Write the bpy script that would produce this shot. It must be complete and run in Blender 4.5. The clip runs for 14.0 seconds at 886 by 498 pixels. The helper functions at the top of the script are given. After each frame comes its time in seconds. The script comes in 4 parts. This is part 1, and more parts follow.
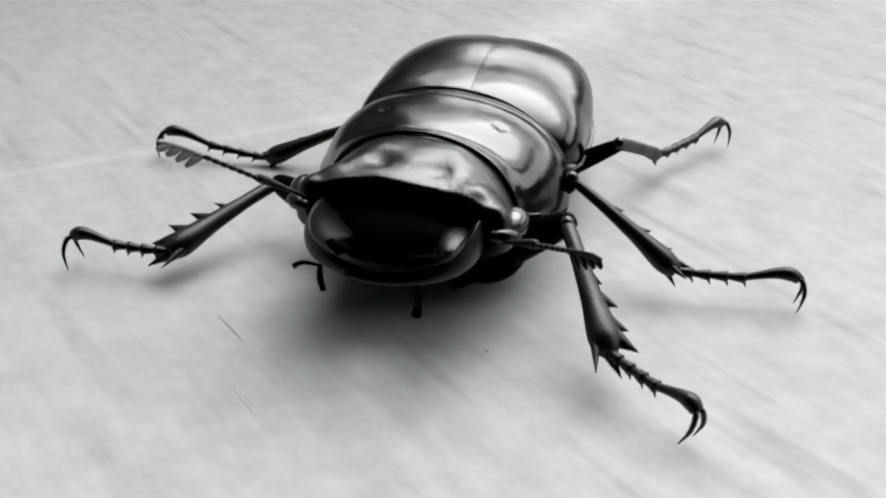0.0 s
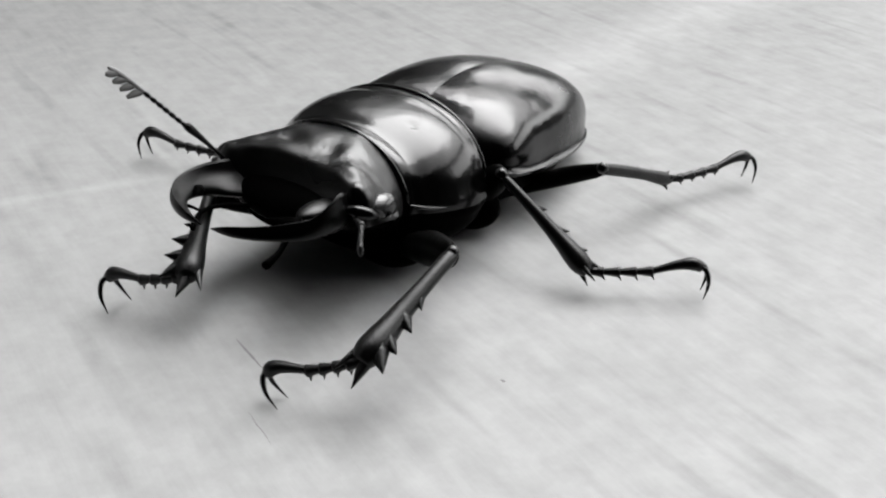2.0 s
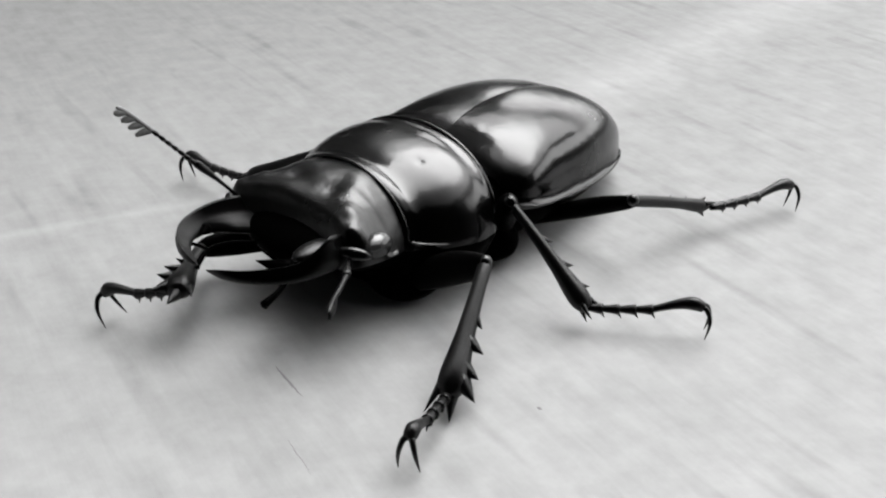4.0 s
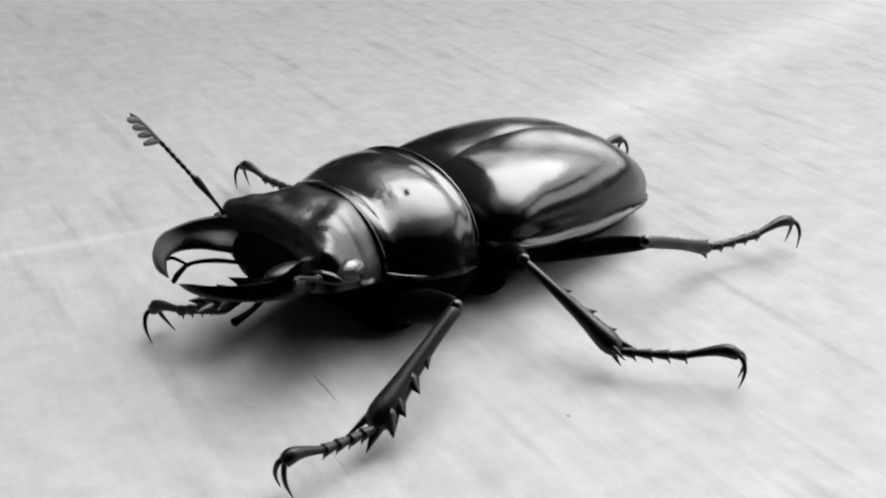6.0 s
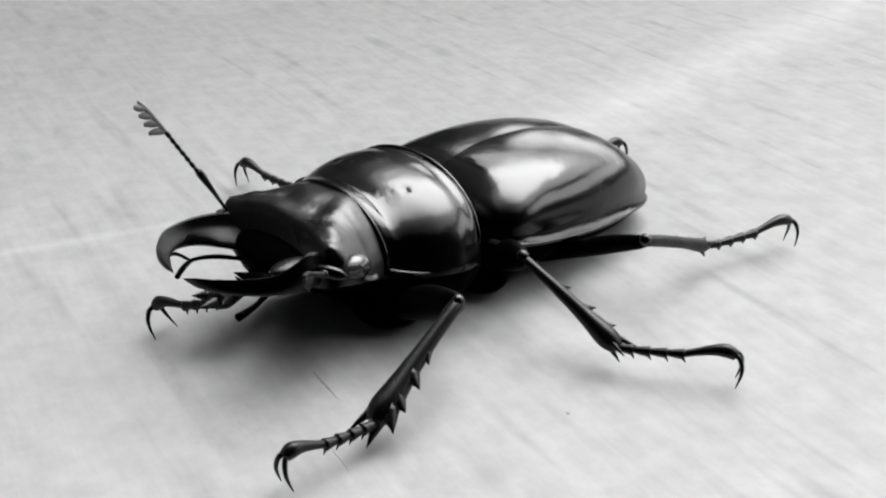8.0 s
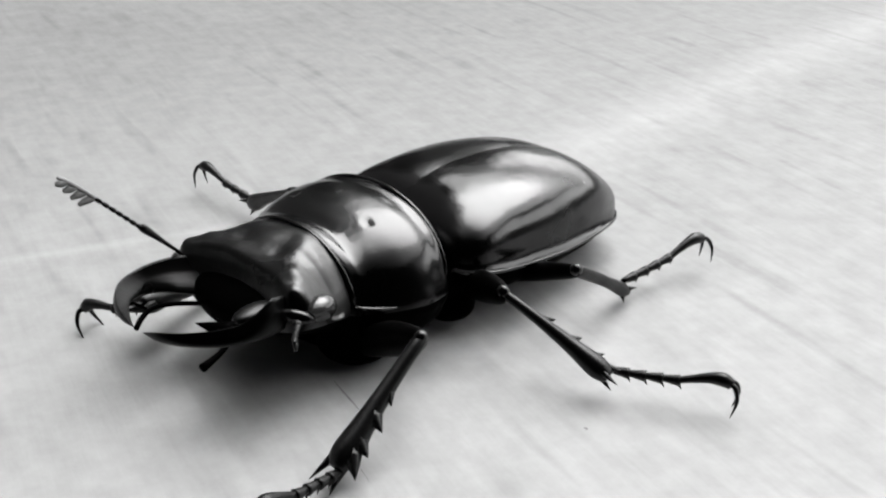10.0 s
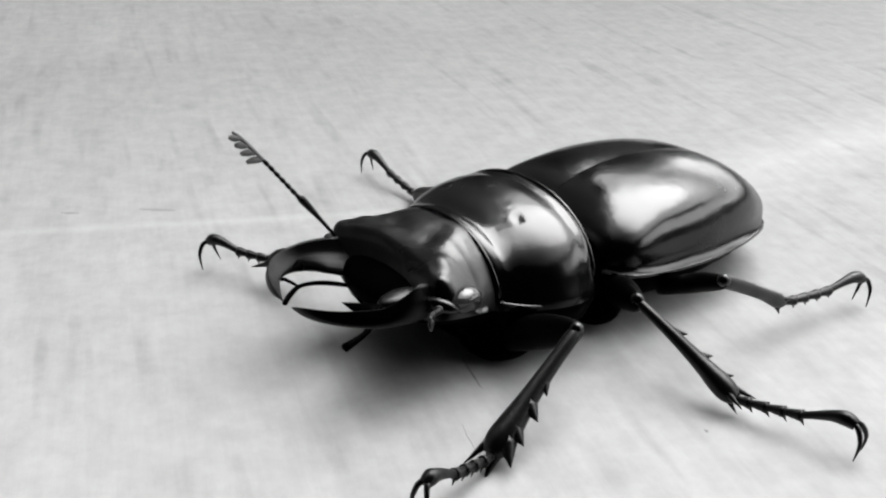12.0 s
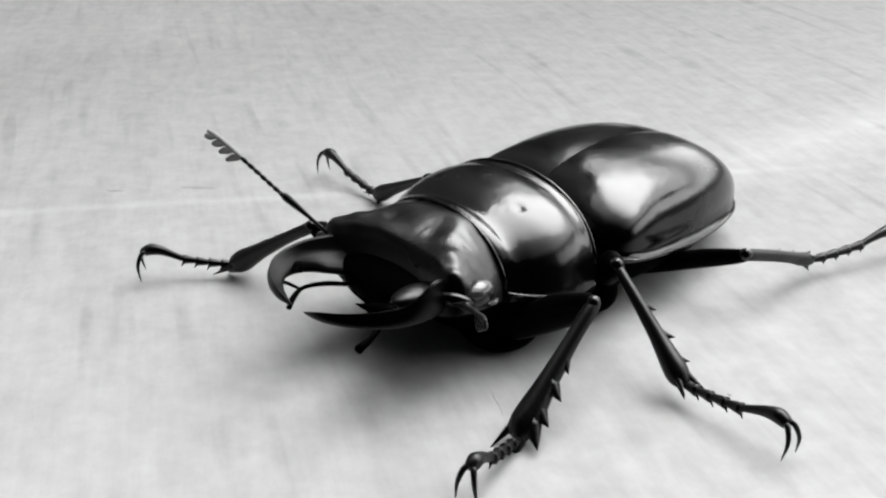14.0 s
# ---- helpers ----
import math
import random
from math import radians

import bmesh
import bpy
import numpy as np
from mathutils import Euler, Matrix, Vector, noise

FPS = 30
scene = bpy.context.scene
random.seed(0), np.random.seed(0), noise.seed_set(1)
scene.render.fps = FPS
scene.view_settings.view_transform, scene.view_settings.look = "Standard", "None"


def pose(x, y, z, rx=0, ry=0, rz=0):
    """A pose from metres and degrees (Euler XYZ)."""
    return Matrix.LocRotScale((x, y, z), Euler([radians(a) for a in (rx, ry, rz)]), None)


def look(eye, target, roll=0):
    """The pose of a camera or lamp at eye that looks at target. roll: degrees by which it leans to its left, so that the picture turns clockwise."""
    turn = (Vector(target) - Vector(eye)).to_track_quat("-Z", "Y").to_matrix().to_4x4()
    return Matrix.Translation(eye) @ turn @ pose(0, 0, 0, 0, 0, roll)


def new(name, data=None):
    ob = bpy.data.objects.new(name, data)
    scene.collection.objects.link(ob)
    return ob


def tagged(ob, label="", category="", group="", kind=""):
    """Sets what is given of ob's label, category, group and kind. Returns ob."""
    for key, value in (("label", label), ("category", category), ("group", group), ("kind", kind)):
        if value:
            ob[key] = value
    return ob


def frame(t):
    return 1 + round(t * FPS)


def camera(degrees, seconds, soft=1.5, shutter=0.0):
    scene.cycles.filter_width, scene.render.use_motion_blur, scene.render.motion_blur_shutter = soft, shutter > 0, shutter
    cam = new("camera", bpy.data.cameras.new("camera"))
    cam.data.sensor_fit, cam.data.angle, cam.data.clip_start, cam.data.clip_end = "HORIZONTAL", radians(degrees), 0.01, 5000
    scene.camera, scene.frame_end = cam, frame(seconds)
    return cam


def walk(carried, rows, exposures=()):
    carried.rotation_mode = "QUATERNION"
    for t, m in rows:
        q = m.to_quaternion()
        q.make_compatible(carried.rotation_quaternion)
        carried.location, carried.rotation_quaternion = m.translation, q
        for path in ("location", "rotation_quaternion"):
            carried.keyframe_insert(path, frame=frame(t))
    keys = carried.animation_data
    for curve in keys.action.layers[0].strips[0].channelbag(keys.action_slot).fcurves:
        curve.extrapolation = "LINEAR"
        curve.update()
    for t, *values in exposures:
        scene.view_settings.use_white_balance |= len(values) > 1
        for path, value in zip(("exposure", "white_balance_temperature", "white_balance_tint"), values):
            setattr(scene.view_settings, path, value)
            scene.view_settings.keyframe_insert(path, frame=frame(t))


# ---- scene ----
MM = 0.001


def at(t, x, y, z, rx=0, ry=0, rz=0):
    """One row of a walk: seconds, millimetres, degrees."""
    return t, pose(x * MM, y * MM, z * MM, rx, ry, rz)


# camera, hand-held close over the board
cam = camera(43.0, 14.0, soft=2.2, shutter=0.15)
walk(cam, [
    at(0, -1, -93.46, 42.58, 61.37, -0.64, -3.95),
    at(0.5, -0.33, -93.4, 43.33, 60.83, -0.74, -3.61),
    at(1, 0.34, -94.01, 43.26, 61.34, -0.98, -2.41),
    at(1.5, 0.59, -93.86, 41.75, 62.78, -0.69, -1.82),
    at(2, -0.19, -93.65, 43.06, 62.57, -0.64, -2.2),
    at(2.5, -1.44, -93.57, 43.46, 62.96, -0.36, -1.73),
    at(3, -1.58, -93.53, 43.81, 62.84, -0.35, -1.61),
    at(3.5, -0.66, -93.27, 44.05, 62.78, 0.1, -1.03),
    at(3.7, -0.13, -93.32, 44.54, 62.76, 0.44, -0.83),
    at(5.8, -2.04, -96.32, 45.42, 63.93, 0.27, -0.09),
    at(6, -1.76, -96.47, 45.46, 64, 0.37, -0.01),
    at(6.5, -1.73, -96.41, 45.78, 63.83, 0.34, 0.03),
    at(7, -1.81, -96.45, 45.86, 63.7, 0.28, -0),
    at(7.5, -1.7, -96.7, 45.7, 63.74, 0.41, 0.06),
    at(8, -1.84, -96.7, 45.89, 63.72, 0.36, -0.07),
    at(8.5, -2.17, -97.06, 46.13, 63.87, -0.09, -0.06),
    at(8.7, -2.02, -96.99, 46.26, 63.8, -0.08, -0.05),
    at(10.8, -2.89, -98.28, 47, 64.21, -1.6, 4.42),
    at(11, -2.76, -98.64, 47.06, 64.06, -1.11, 6.52),
    at(11.5, 1.12, -99.67, 44.66, 65.73, -0.69, 10.88),
    at(12, 3.72, -99.27, 43.67, 65.81, -0.45, 13.19),
    at(12.5, 5.04, -99.05, 42.29, 66.3, -0.33, 13.55),
    at(13, 5.02, -99.9, 42.29, 66.81, 0.21, 14),
    at(13.5, 4.69, -100.07, 42.23, 66.76, 0.08, 14.19),
    at(14, 5.55, -101.82, 42.7, 65.64, 0.47, 15.27),
], exposures=[(0, 2.24), (3.7, 2.22), (5.8, 2.35), (8.7, 2.36), (10.8, 2.42), (14, 2.44)])

# ---- world and light: a bright veiled sky seen over added dark blockers, a wide soft sun through thin cloud ----
SUN_AZ, SUN_EL = radians(52), radians(68)          # from the +x axis towards +y, and above the horizon
world = bpy.data.worlds.new("sky")
scene.world = world
world.use_nodes = True
wn, wl = world.node_tree.nodes, world.node_tree.links
sky = wn.new("ShaderNodeTexSky")
sky.sky_type, sky.sun_disc = "NISHITA", False
sky.sun_elevation, sky.sun_rotation = SUN_EL, radians(90) - SUN_AZ
sky.dust_density = 6.0
grey = wn.new("ShaderNodeRGBToBW")                  # the film is black and white
wl.new(sky.outputs[0], grey.inputs[0])
veil = wn.new("ShaderNodeMath")                      # thin cloud evens the sky out
veil.operation = "POWER"
veil.inputs[1].default_value = 0.12
wl.new(grey.outputs[0], veil.inputs[0])
wl.new(veil.outputs[0], wn["Background"].inputs[0])
wn["Background"].inputs[1].default_value = 0.9
sun = new("sun", bpy.data.lights.new("sun", "SUN"))
sun.data.energy, sun.data.angle = 1.6, radians(52)
sun.matrix_world = look((math.cos(SUN_AZ) * math.cos(SUN_EL), math.sin(SUN_AZ) * math.cos(SUN_EL), math.sin(SUN_EL)), (0, 0, 0))


# ---- materials ----
def material(name, base, rough, bump=0.0, scale=400.0, ior=1.5, mottle=0.15, rough_var=0.08, distance=0.0001, sheen=None, wave=0.0, span=(0.04, 0.3)):
    """A neutral surface with mottling at two scales, uneven gloss and fine relief."""
    m = bpy.data.materials.new(name)
    m.use_nodes = True
    n, l = m.node_tree.nodes, m.node_tree.links
    p = n["Principled BSDF"]
    p.inputs["IOR"].default_value = ior
    co = n.new("ShaderNodeTexCoord")
    big, fine = n.new("ShaderNodeTexNoise"), n.new("ShaderNodeTexNoise")
    big.inputs["Scale"].default_value, fine.inputs["Scale"].default_value = scale * 0.22, scale * 3
    big.inputs["Detail"].default_value = fine.inputs["Detail"].default_value = 4
    l.new(co.outputs["Object"], big.inputs["Vector"]), l.new(co.outputs["Object"], fine.inputs["Vector"])
    mix = n.new("ShaderNodeMix")
    l.new(big.outputs["Fac"], mix.inputs["A"]), l.new(fine.outputs["Fac"], mix.inputs["B"])
    mix.inputs["Factor"].default_value = 0.55
    tone = n.new("ShaderNodeMapRange")
    tone.inputs["From Min"].default_value, tone.inputs["From Max"].default_value = 0.3, 0.7
    tone.inputs["To Min"].default_value, tone.inputs["To Max"].default_value = base * (1 - mottle), base * (1 + mottle)
    l.new(mix.outputs["Result"], tone.inputs["Value"]), l.new(tone.outputs["Result"], p.inputs["Base Color"])
    gloss = n.new("ShaderNodeMapRange")
    gloss.inputs["From Min"].default_value, gloss.inputs["From Max"].default_value = 0.3, 0.7
    gloss.inputs["To Min"].default_value, gloss.inputs["To Max"].default_value = max(0.02, rough - rough_var), rough + rough_var
    l.new(big.outputs["Fac"], gloss.inputs["Value"]), l.new(gloss.outputs["Result"], p.inputs["Roughness"])
    if sheen:                                        # waxy chitin: dull seen square on, glossy seen aslant
        lw = n.new("ShaderNodeLayerWeight")
        lw.inputs["Blend"].default_value = 0.55
        g = n.new("ShaderNodeMapRange")
        g.interpolation_type = "SMOOTHSTEP"
        for key, v in (("From Min", span[0]), ("From Max", span[1]), ("To Min", sheen[0]), ("To Max", sheen[1])):
            g.inputs[key].default_value = v
        l.new(lw.outputs["Facing"], g.inputs["Value"]), l.new(g.outputs["Result"], p.inputs["Specular IOR Level"])
    if bump:
        b = n.new("ShaderNodeBump")
        b.inputs["Strength"].default_value, b.inputs["Distance"].default_value = bump, distance
        l.new(fine.outputs["Fac"], b.inputs["Height"]), l.new(b.outputs["Normal"], p.inputs["Normal"])
        if wave:                                     # slow unevenness of the shell
            d = n.new("ShaderNodeBump")
            d.inputs["Strength"].default_value, d.inputs["Distance"].default_value = wave, 0.0003
            l.new(big.outputs["Fac"], d.inputs["Height"]), l.new(d.outputs["Normal"], b.inputs["Normal"])
    return m


GRAIN = -62.0                                        # direction of the wood grain, degrees


def wood_board():
    """Pale, planed softwood: long streaks along the grain, faint blotches, two lighter streaks across; a light falloff
    and glare are painted in.
    """
    m = bpy.data.materials.new("pale_wood")
    m.use_nodes = True
    n, l = m.node_tree.nodes, m.node_tree.links
    p = n["Principled BSDF"]
    p.inputs["Roughness"].default_value = 0.55
    p.inputs["IOR"].default_value = 1.2
    p.inputs["Specular IOR Level"].default_value = 0.05
    co = n.new("ShaderNodeTexCoord")

    def mapped(turn, sx, sy, sz=1.0):
        q = n.new("ShaderNodeMapping")
        q.vector_type = "TEXTURE"
        q.inputs["Rotation"].default_value = (0, 0, radians(turn))
        q.inputs["Scale"].default_value = (sx, sy, sz)
        l.new(co.outputs["Object"], q.inputs["Vector"])
        return q

    def noise_at(q, scale, detail=3.0, rough=0.5):
        t = n.new("ShaderNodeTexNoise")
        t.inputs["Scale"].default_value, t.inputs["Detail"].default_value, t.inputs["Roughness"].default_value = scale, detail, rough
        l.new(q.outputs[0], t.inputs["Vector"])
        return t

    def ranged(socket, a, b, c, d):
        r = n.new("ShaderNodeMapRange")
        for k, v in (("From Min", a), ("From Max", b), ("To Min", c), ("To Max", d)):
            r.inputs[k].default_value = v
        l.new(socket, r.inputs["Value"])
        return r.outputs["Result"]

    def math_node(op, a, b):
        k = n.new("ShaderNodeMath")
        k.operation = op
        for i, v in enumerate((a, b)):
            if isinstance(v, (int, float)):
                k.inputs[i].default_value = v
            else:
                l.new(v, k.inputs[i])
        return k.outputs[0]

    along = mapped(GRAIN, 7.0, 1.0)
    streak = noise_at(along, 900.0, 4.0, 0.6)        # fibres about a millimetre apart
    wide = noise_at(mapped(GRAIN, 3.5, 1.0), 230.0, 4.0)
    blotch = noise_at(mapped(0, 1, 1), 28.0, 4.0)
    fleck = noise_at(mapped(GRAIN, 4.0, 1.0), 380.0, 2.0)
    tone = math_node("ADD", ranged(streak.outputs["Fac"], 0.35, 0.65, -0.005, 0.005), ranged(wide.outputs["Fac"], 0.35, 0.65, -0.006, 0.006))
    tone = math_node("ADD", tone, ranged(blotch.outputs["Fac"], 0.3, 0.7, -0.011, 0.011))
    tone = math_node("ADD", tone, ranged(fleck.outputs["Fac"], 0.62, 0.72, 0.0, -0.009))
    patch = noise_at(mapped(0, 1.0, 1.0), 330.0, 5.0, 0.65)
    tone = math_node("ADD", tone, ranged(patch.outputs["Fac"], 0.35, 0.65, -0.01, 0.01))
    stroke = noise_at(mapped(GRAIN + 3, 16.0, 1.0), 420.0, 1.0)
    area = noise_at(mapped(0, 1, 1), 60.0, 2.0)
    tone = math_node("ADD", tone, math_node("MULTIPLY", ranged(stroke.outputs["Fac"], 0.57, 0.68, 0.0, -0.02), ranged(area.outputs["Fac"], 0.42, 0.58, 0.0, 1.0)))
    tone = math_node("ADD", tone, 0.145)
    # light falloff across the board, painted into its colour: darker towards the far left
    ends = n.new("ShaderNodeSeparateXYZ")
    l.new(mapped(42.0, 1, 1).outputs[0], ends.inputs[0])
    falloff_run = math_node("ADD", ends.outputs["Y"], ranged(blotch.outputs["Fac"], 0.3, 0.7, -14 * MM, 14 * MM))
    tone = math_node("MULTIPLY", tone, ranged(falloff_run, -55 * MM, 85 * MM, 1.1, 0.68))
    # two lighter streaks: a line on the board, its half width and how far it is lighter
    # the second is broadened and lifted to paint glare into the wood colour
    for turn, off, half, lift, x0, x1 in ((23.0, 12.8 * MM, 1.3 * MM, 0.018, -90 * MM, 10 * MM), (47.5, 9.8 * MM, 9.0 * MM, 0.028, 20 * MM, 110 * MM)):
        q = n.new("ShaderNodeSeparateXYZ")
        l.new(mapped(turn, 1, 1).outputs[0], q.inputs[0])
        wob = ranged(blotch.outputs["Fac"], 0.3, 0.7, -0.6 * MM, 0.6 * MM)
        d = math_node("ABSOLUTE", math_node("ADD", math_node("SUBTRACT", q.outputs["Y"], off), wob), 0.0)
        core = ranged(d, 0.0, half, lift, 0.0)
        fade = math_node("MULTIPLY", ranged(q.outputs["X"], x0 - 20 * MM, x0, 0, 1), ranged(q.outputs["X"], x1, x1 + 20 * MM, 1, 0))
        tone = math_node("ADD", tone, math_node("MULTIPLY", core, fade))
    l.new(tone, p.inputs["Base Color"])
    l.new(ranged(wide.outputs["Fac"], 0.3, 0.7, 0.6, 0.8), p.inputs["Roughness"])
    b = n.new("ShaderNodeBump")
    b.inputs["Strength"].default_value, b.inputs["Distance"].default_value = 0.25, 0.0001
    l.new(streak.outputs["Fac"], b.inputs["Height"]), l.new(b.outputs["Normal"], p.inputs["Normal"])
    return m


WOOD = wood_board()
SHELL = material("glossy_chitin", 0.0002, 0.21, 0.05, 900, ior=1.45, distance=0.00004, sheen=(0.008, 0.46), wave=0.5)
HEADM = material("head_chitin", 0.0002, 0.32, 0.25, 900, ior=1.45, distance=0.00007, sheen=(0.006, 0.46), wave=0.9, span=(0.13, 0.36))
LEGM = material("leg_chitin", 0.0005, 0.42, 0.6, 1500, ior=1.45, distance=0.00005, sheen=(0.01, 0.27))
BELLY = material("belly_chitin", 0.0002, 0.4, 0.2, 1200, ior=1.4, sheen=(0.0, 0.004))
JAW = material("jaw_chitin", 0.0002, 0.36, 0.2, 900, ior=1.45, distance=0.00005, sheen=(0.002, 0.16), wave=0.6, span=(0.2, 0.5))
THIGH = material("thigh_chitin", 0.0004, 0.42, 0.4, 1300, ior=1.45, distance=0.00005, sheen=(0.0, 0.016))
CLUB = material("feeler_club", 0.07, 0.6, 0.2, 2000)
EYE = material("eye_shell", 0.008, 0.2, 0.0, 900, ior=1.5)
MARK = material("dark_scratch", 0.055, 0.8, 0.2, 2000)
# near-black surface of the unseen light blockers
BLOCKER = material("blocker_dark", 0.010, 0.9, 0.3, 14, mottle=0.3, distance=0.002)


# ---- building helpers ----
def part(name, bm, mat, parent, label="", smooth=True):
    """Links a bmesh as one mesh object under a thing or a part."""
    me = bpy.data.meshes.new(name)
    bmesh.ops.recalc_face_normals(bm, faces=bm.faces)
    bm.to_mesh(me)
    bm.free()
    me.materials.append(mat)
    if smooth:
        for f in me.polygons:
            f.use_smooth = True
    ob = new(name, me)
    ob.parent = parent
    return tagged(ob, label) if label else ob


def grid(bm, rows, closed=False, cap=False):
    """Skins rings of points (mm) with quads; closed joins each ring round, cap fills both ends."""
    vs = [[bm.verts.new(Vector(q) * MM) for q in r] for r in rows]
    k = len(vs[0])
    for a, b in zip(vs, vs[1:]):
        for i in range(k if closed else k - 1):
            j = (i + 1) % k
            bm.faces.new((a[i], a[j], b[j], b[i]))
    if cap:
        bm.faces.new(vs[0][::-1]), bm.faces.new(vs[-1])
    return vs


def smooth_row(pts, steps):
    """Catmull-Rom points through a coarse list of tuples."""
    pts = [Vector(q) if len(q) < 5 else np.array(q, float) for q in pts]
    if len(pts[0]) != 3:
        pts = [np.array(q, float) for q in pts]
    out = []
    for i in range(len(pts) - 1):
        a, b, c, d = pts[max(i - 1, 0)], pts[i], pts[i + 1], pts[min(i + 2, len(pts) - 1)]
        for s in range(steps):
            t = s / steps
            out.append(0.5 * ((2 * b) + (c - a) * t + (2 * a - 5 * b + 4 * c - d) * t * t + (3 * b - a - 3 * c + d) * t ** 3))
    return out + [pts[-1]]


def tube(bm, pts, radii, steps=5, seg=12, flat=1.0):
    """A tapered tube through points (mm); flat squeezes it across its own up direction."""
    path = smooth_row([tuple(q) for q in pts], steps)
    rad = smooth_row([(r, 0, 0) for r in radii], steps)
    rings, side = [], None
    for i, c in enumerate(path):
        d = (path[min(i + 1, len(path) - 1)] - path[max(i - 1, 0)]).normalized()
        if side is None:
            side = d.orthogonal()
            if abs(d.z) < 0.95:
                side = d.cross(Vector((0, 0, 1)))
        side = (side - d * side.dot(d)).normalized()
        up = side.cross(d)
        r = max(rad[i][0], 0.01)
        rings.append([c + side * (math.cos(a) * r * flat) + up * (math.sin(a) * r) for a in (2 * math.pi * j / seg for j in range(seg))])
    grid(bm, rings, True, True)


def spike(bm, root, tip, r):
    tube(bm, [root, (Vector(root) * 0.5 + Vector(tip) * 0.5) , tip], [r, r * 0.55, 0.02], 2, 6)


def ball(bm, c, rx, ry, rz, seg=16):
    m = Matrix.Translation(Vector(c) * MM) @ Matrix.Diagonal((rx * MM, ry * MM, rz * MM, 1))
    bmesh.ops.create_uvsphere(bm, u_segments=seg, v_segments=seg // 2 + 2, radius=1, matrix=m)


def sections(rows, steps=4):
    """Smooth table of loft sections."""
    return [tuple(r) for r in smooth_row([tuple(r) + (0.0,) * (5 - len(r)) for r in rows], steps)]


def lofted(bm, rows, steps=4, seg=32, top_pow=0.9, bottom_pow=0.9):
    """A closed body of sections (x, half width, waist height, top, bottom)."""
    rings = []
    for x, w, zm, zt, zb in sections(rows, steps):
        ring = []
        for j in range(seg):
            a = 2 * math.pi * j / seg
            ca, sa = math.cos(a), math.sin(a)
            y = w * math.copysign(abs(ca) ** 0.9, ca)
            z = zm + ((zt - zm) * abs(sa) ** top_pow if sa >= 0 else -(zm - zb) * abs(sa) ** bottom_pow)
            ring.append((x, y, z))
        rings.append(ring)
    grid(bm, rings, True, True)


# ---- the setting ----
def box_mesh(bm, x0, x1, y0, y1, z0, z1):
    m = Matrix.Translation(((x0 + x1) / 2, (y0 + y1) / 2, (z0 + z1) / 2)) @ Matrix.Diagonal((x1 - x0, y1 - y0, z1 - z0, 1))
    bmesh.ops.create_cube(bm, size=1, matrix=m)


def slab(name, mat, label, category, *ext):
    bm = bmesh.new()
    box_mesh(bm, *ext)
    return tagged(part(name, bm, mat, None, label, smooth=False), category=category, kind="structure")


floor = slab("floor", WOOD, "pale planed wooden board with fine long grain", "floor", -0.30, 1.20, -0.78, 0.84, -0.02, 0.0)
# unseen blockers, added to shape the sky light and the shell's reflections
slab("blocker_west", BLOCKER, "unseen dark panel added to block light", "wall", -0.36, -0.30, -0.84, 0.22, -0.02, 0.95)
slab("blocker_west_high", BLOCKER, "unseen tall dark panel added to darken reflections", "wall", -0.36, -0.30, 0.22, 0.90, -0.02, 2.20)
slab("blocker_corner", BLOCKER, "unseen dark corner post added to darken reflections", "wall", -0.30, -0.20, 0.84, 0.90, -0.02, 2.20)
slab("blocker_north_high", BLOCKER, "unseen low dark panel added to cut off the low sky", "wall", -0.20, 0.08, 0.84, 0.90, -0.02, 0.48)
slab("blocker_north", BLOCKER, "unseen low dark panel added to cut off the low sky", "wall", 0.08, 1.26, 0.84, 0.90, -0.02, 0.20)
slab("blocker_east", BLOCKER, "unseen low dark panel added to cut off the low sky", "wall", 1.20, 1.26, -0.35, 0.84, -0.02, 0.30)
slab("blocker_east_high", BLOCKER, "unseen dark panel added to block light", "wall", 1.20, 1.26, -0.78, -0.35, -0.02, 1.10)
slab("blocker_bar_north", BLOCKER, "unseen dark bar added to band the shell's reflections", "beam", -0.20, 1.26, 0.84, 0.90, 0.52, 0.64)
slab("blocker_bar_east", BLOCKER, "unseen dark bar added to band the shell's reflections", "beam", 1.20, 1.26, -0.35, 0.84, 0.76, 0.92)
slab("blocker_south", BLOCKER, "unseen dark panel added to block light", "wall", -0.30, 1.26, -0.84, -0.78, -0.02, 1.10)


def scratch(x0, y0, x1, y1, width):
    """A thin dark scratch with ragged edges, lying in the board's face."""
    bm = bmesh.new()
    d = Vector((x1 - x0, y1 - y0, 0))
    s = Vector((-d.y, d.x, 0)).normalized()
    rows = []
    for i in range(9):
        t = i / 8
        w = width * math.sin(math.pi * (0.06 + 0.88 * t)) * random.uniform(0.6, 1.1)
        c = Vector((x0, y0, 0)) + d * t + s * random.uniform(-0.05, 0.05)
        rows.append([tuple(c - s * w + Vector((0, 0, -0.03))), tuple(c + Vector((0, 0, 0.035))), tuple(c + s * w + Vector((0, 0, -0.03)))])
    grid(bm, rows)
    part("scratch", bm, MARK, floor, "thin dark scratch in the wood")


for row in ((-11.9, -24.5, -9.6, -28.4, 0.11), (-10.0, -33.5, -8.2, -36.9, 0.035), (-50.5, -2.5, -46.8, -1.8, 0.42),
            (-57.7, -5.3, -55.9, -4.9, 0.34), (6.65, -30.1, 6.95, -30.4, 0.14)):
    scratch(*row[:4], row[4] * 1.7)


# ---- the beetle: x forward, y to its left, z up, in millimetres over the board ----
beetle = new("stag_beetle")
tagged(beetle, "glossy black stag beetle with curved jaws walking on pale wood", "beetle")


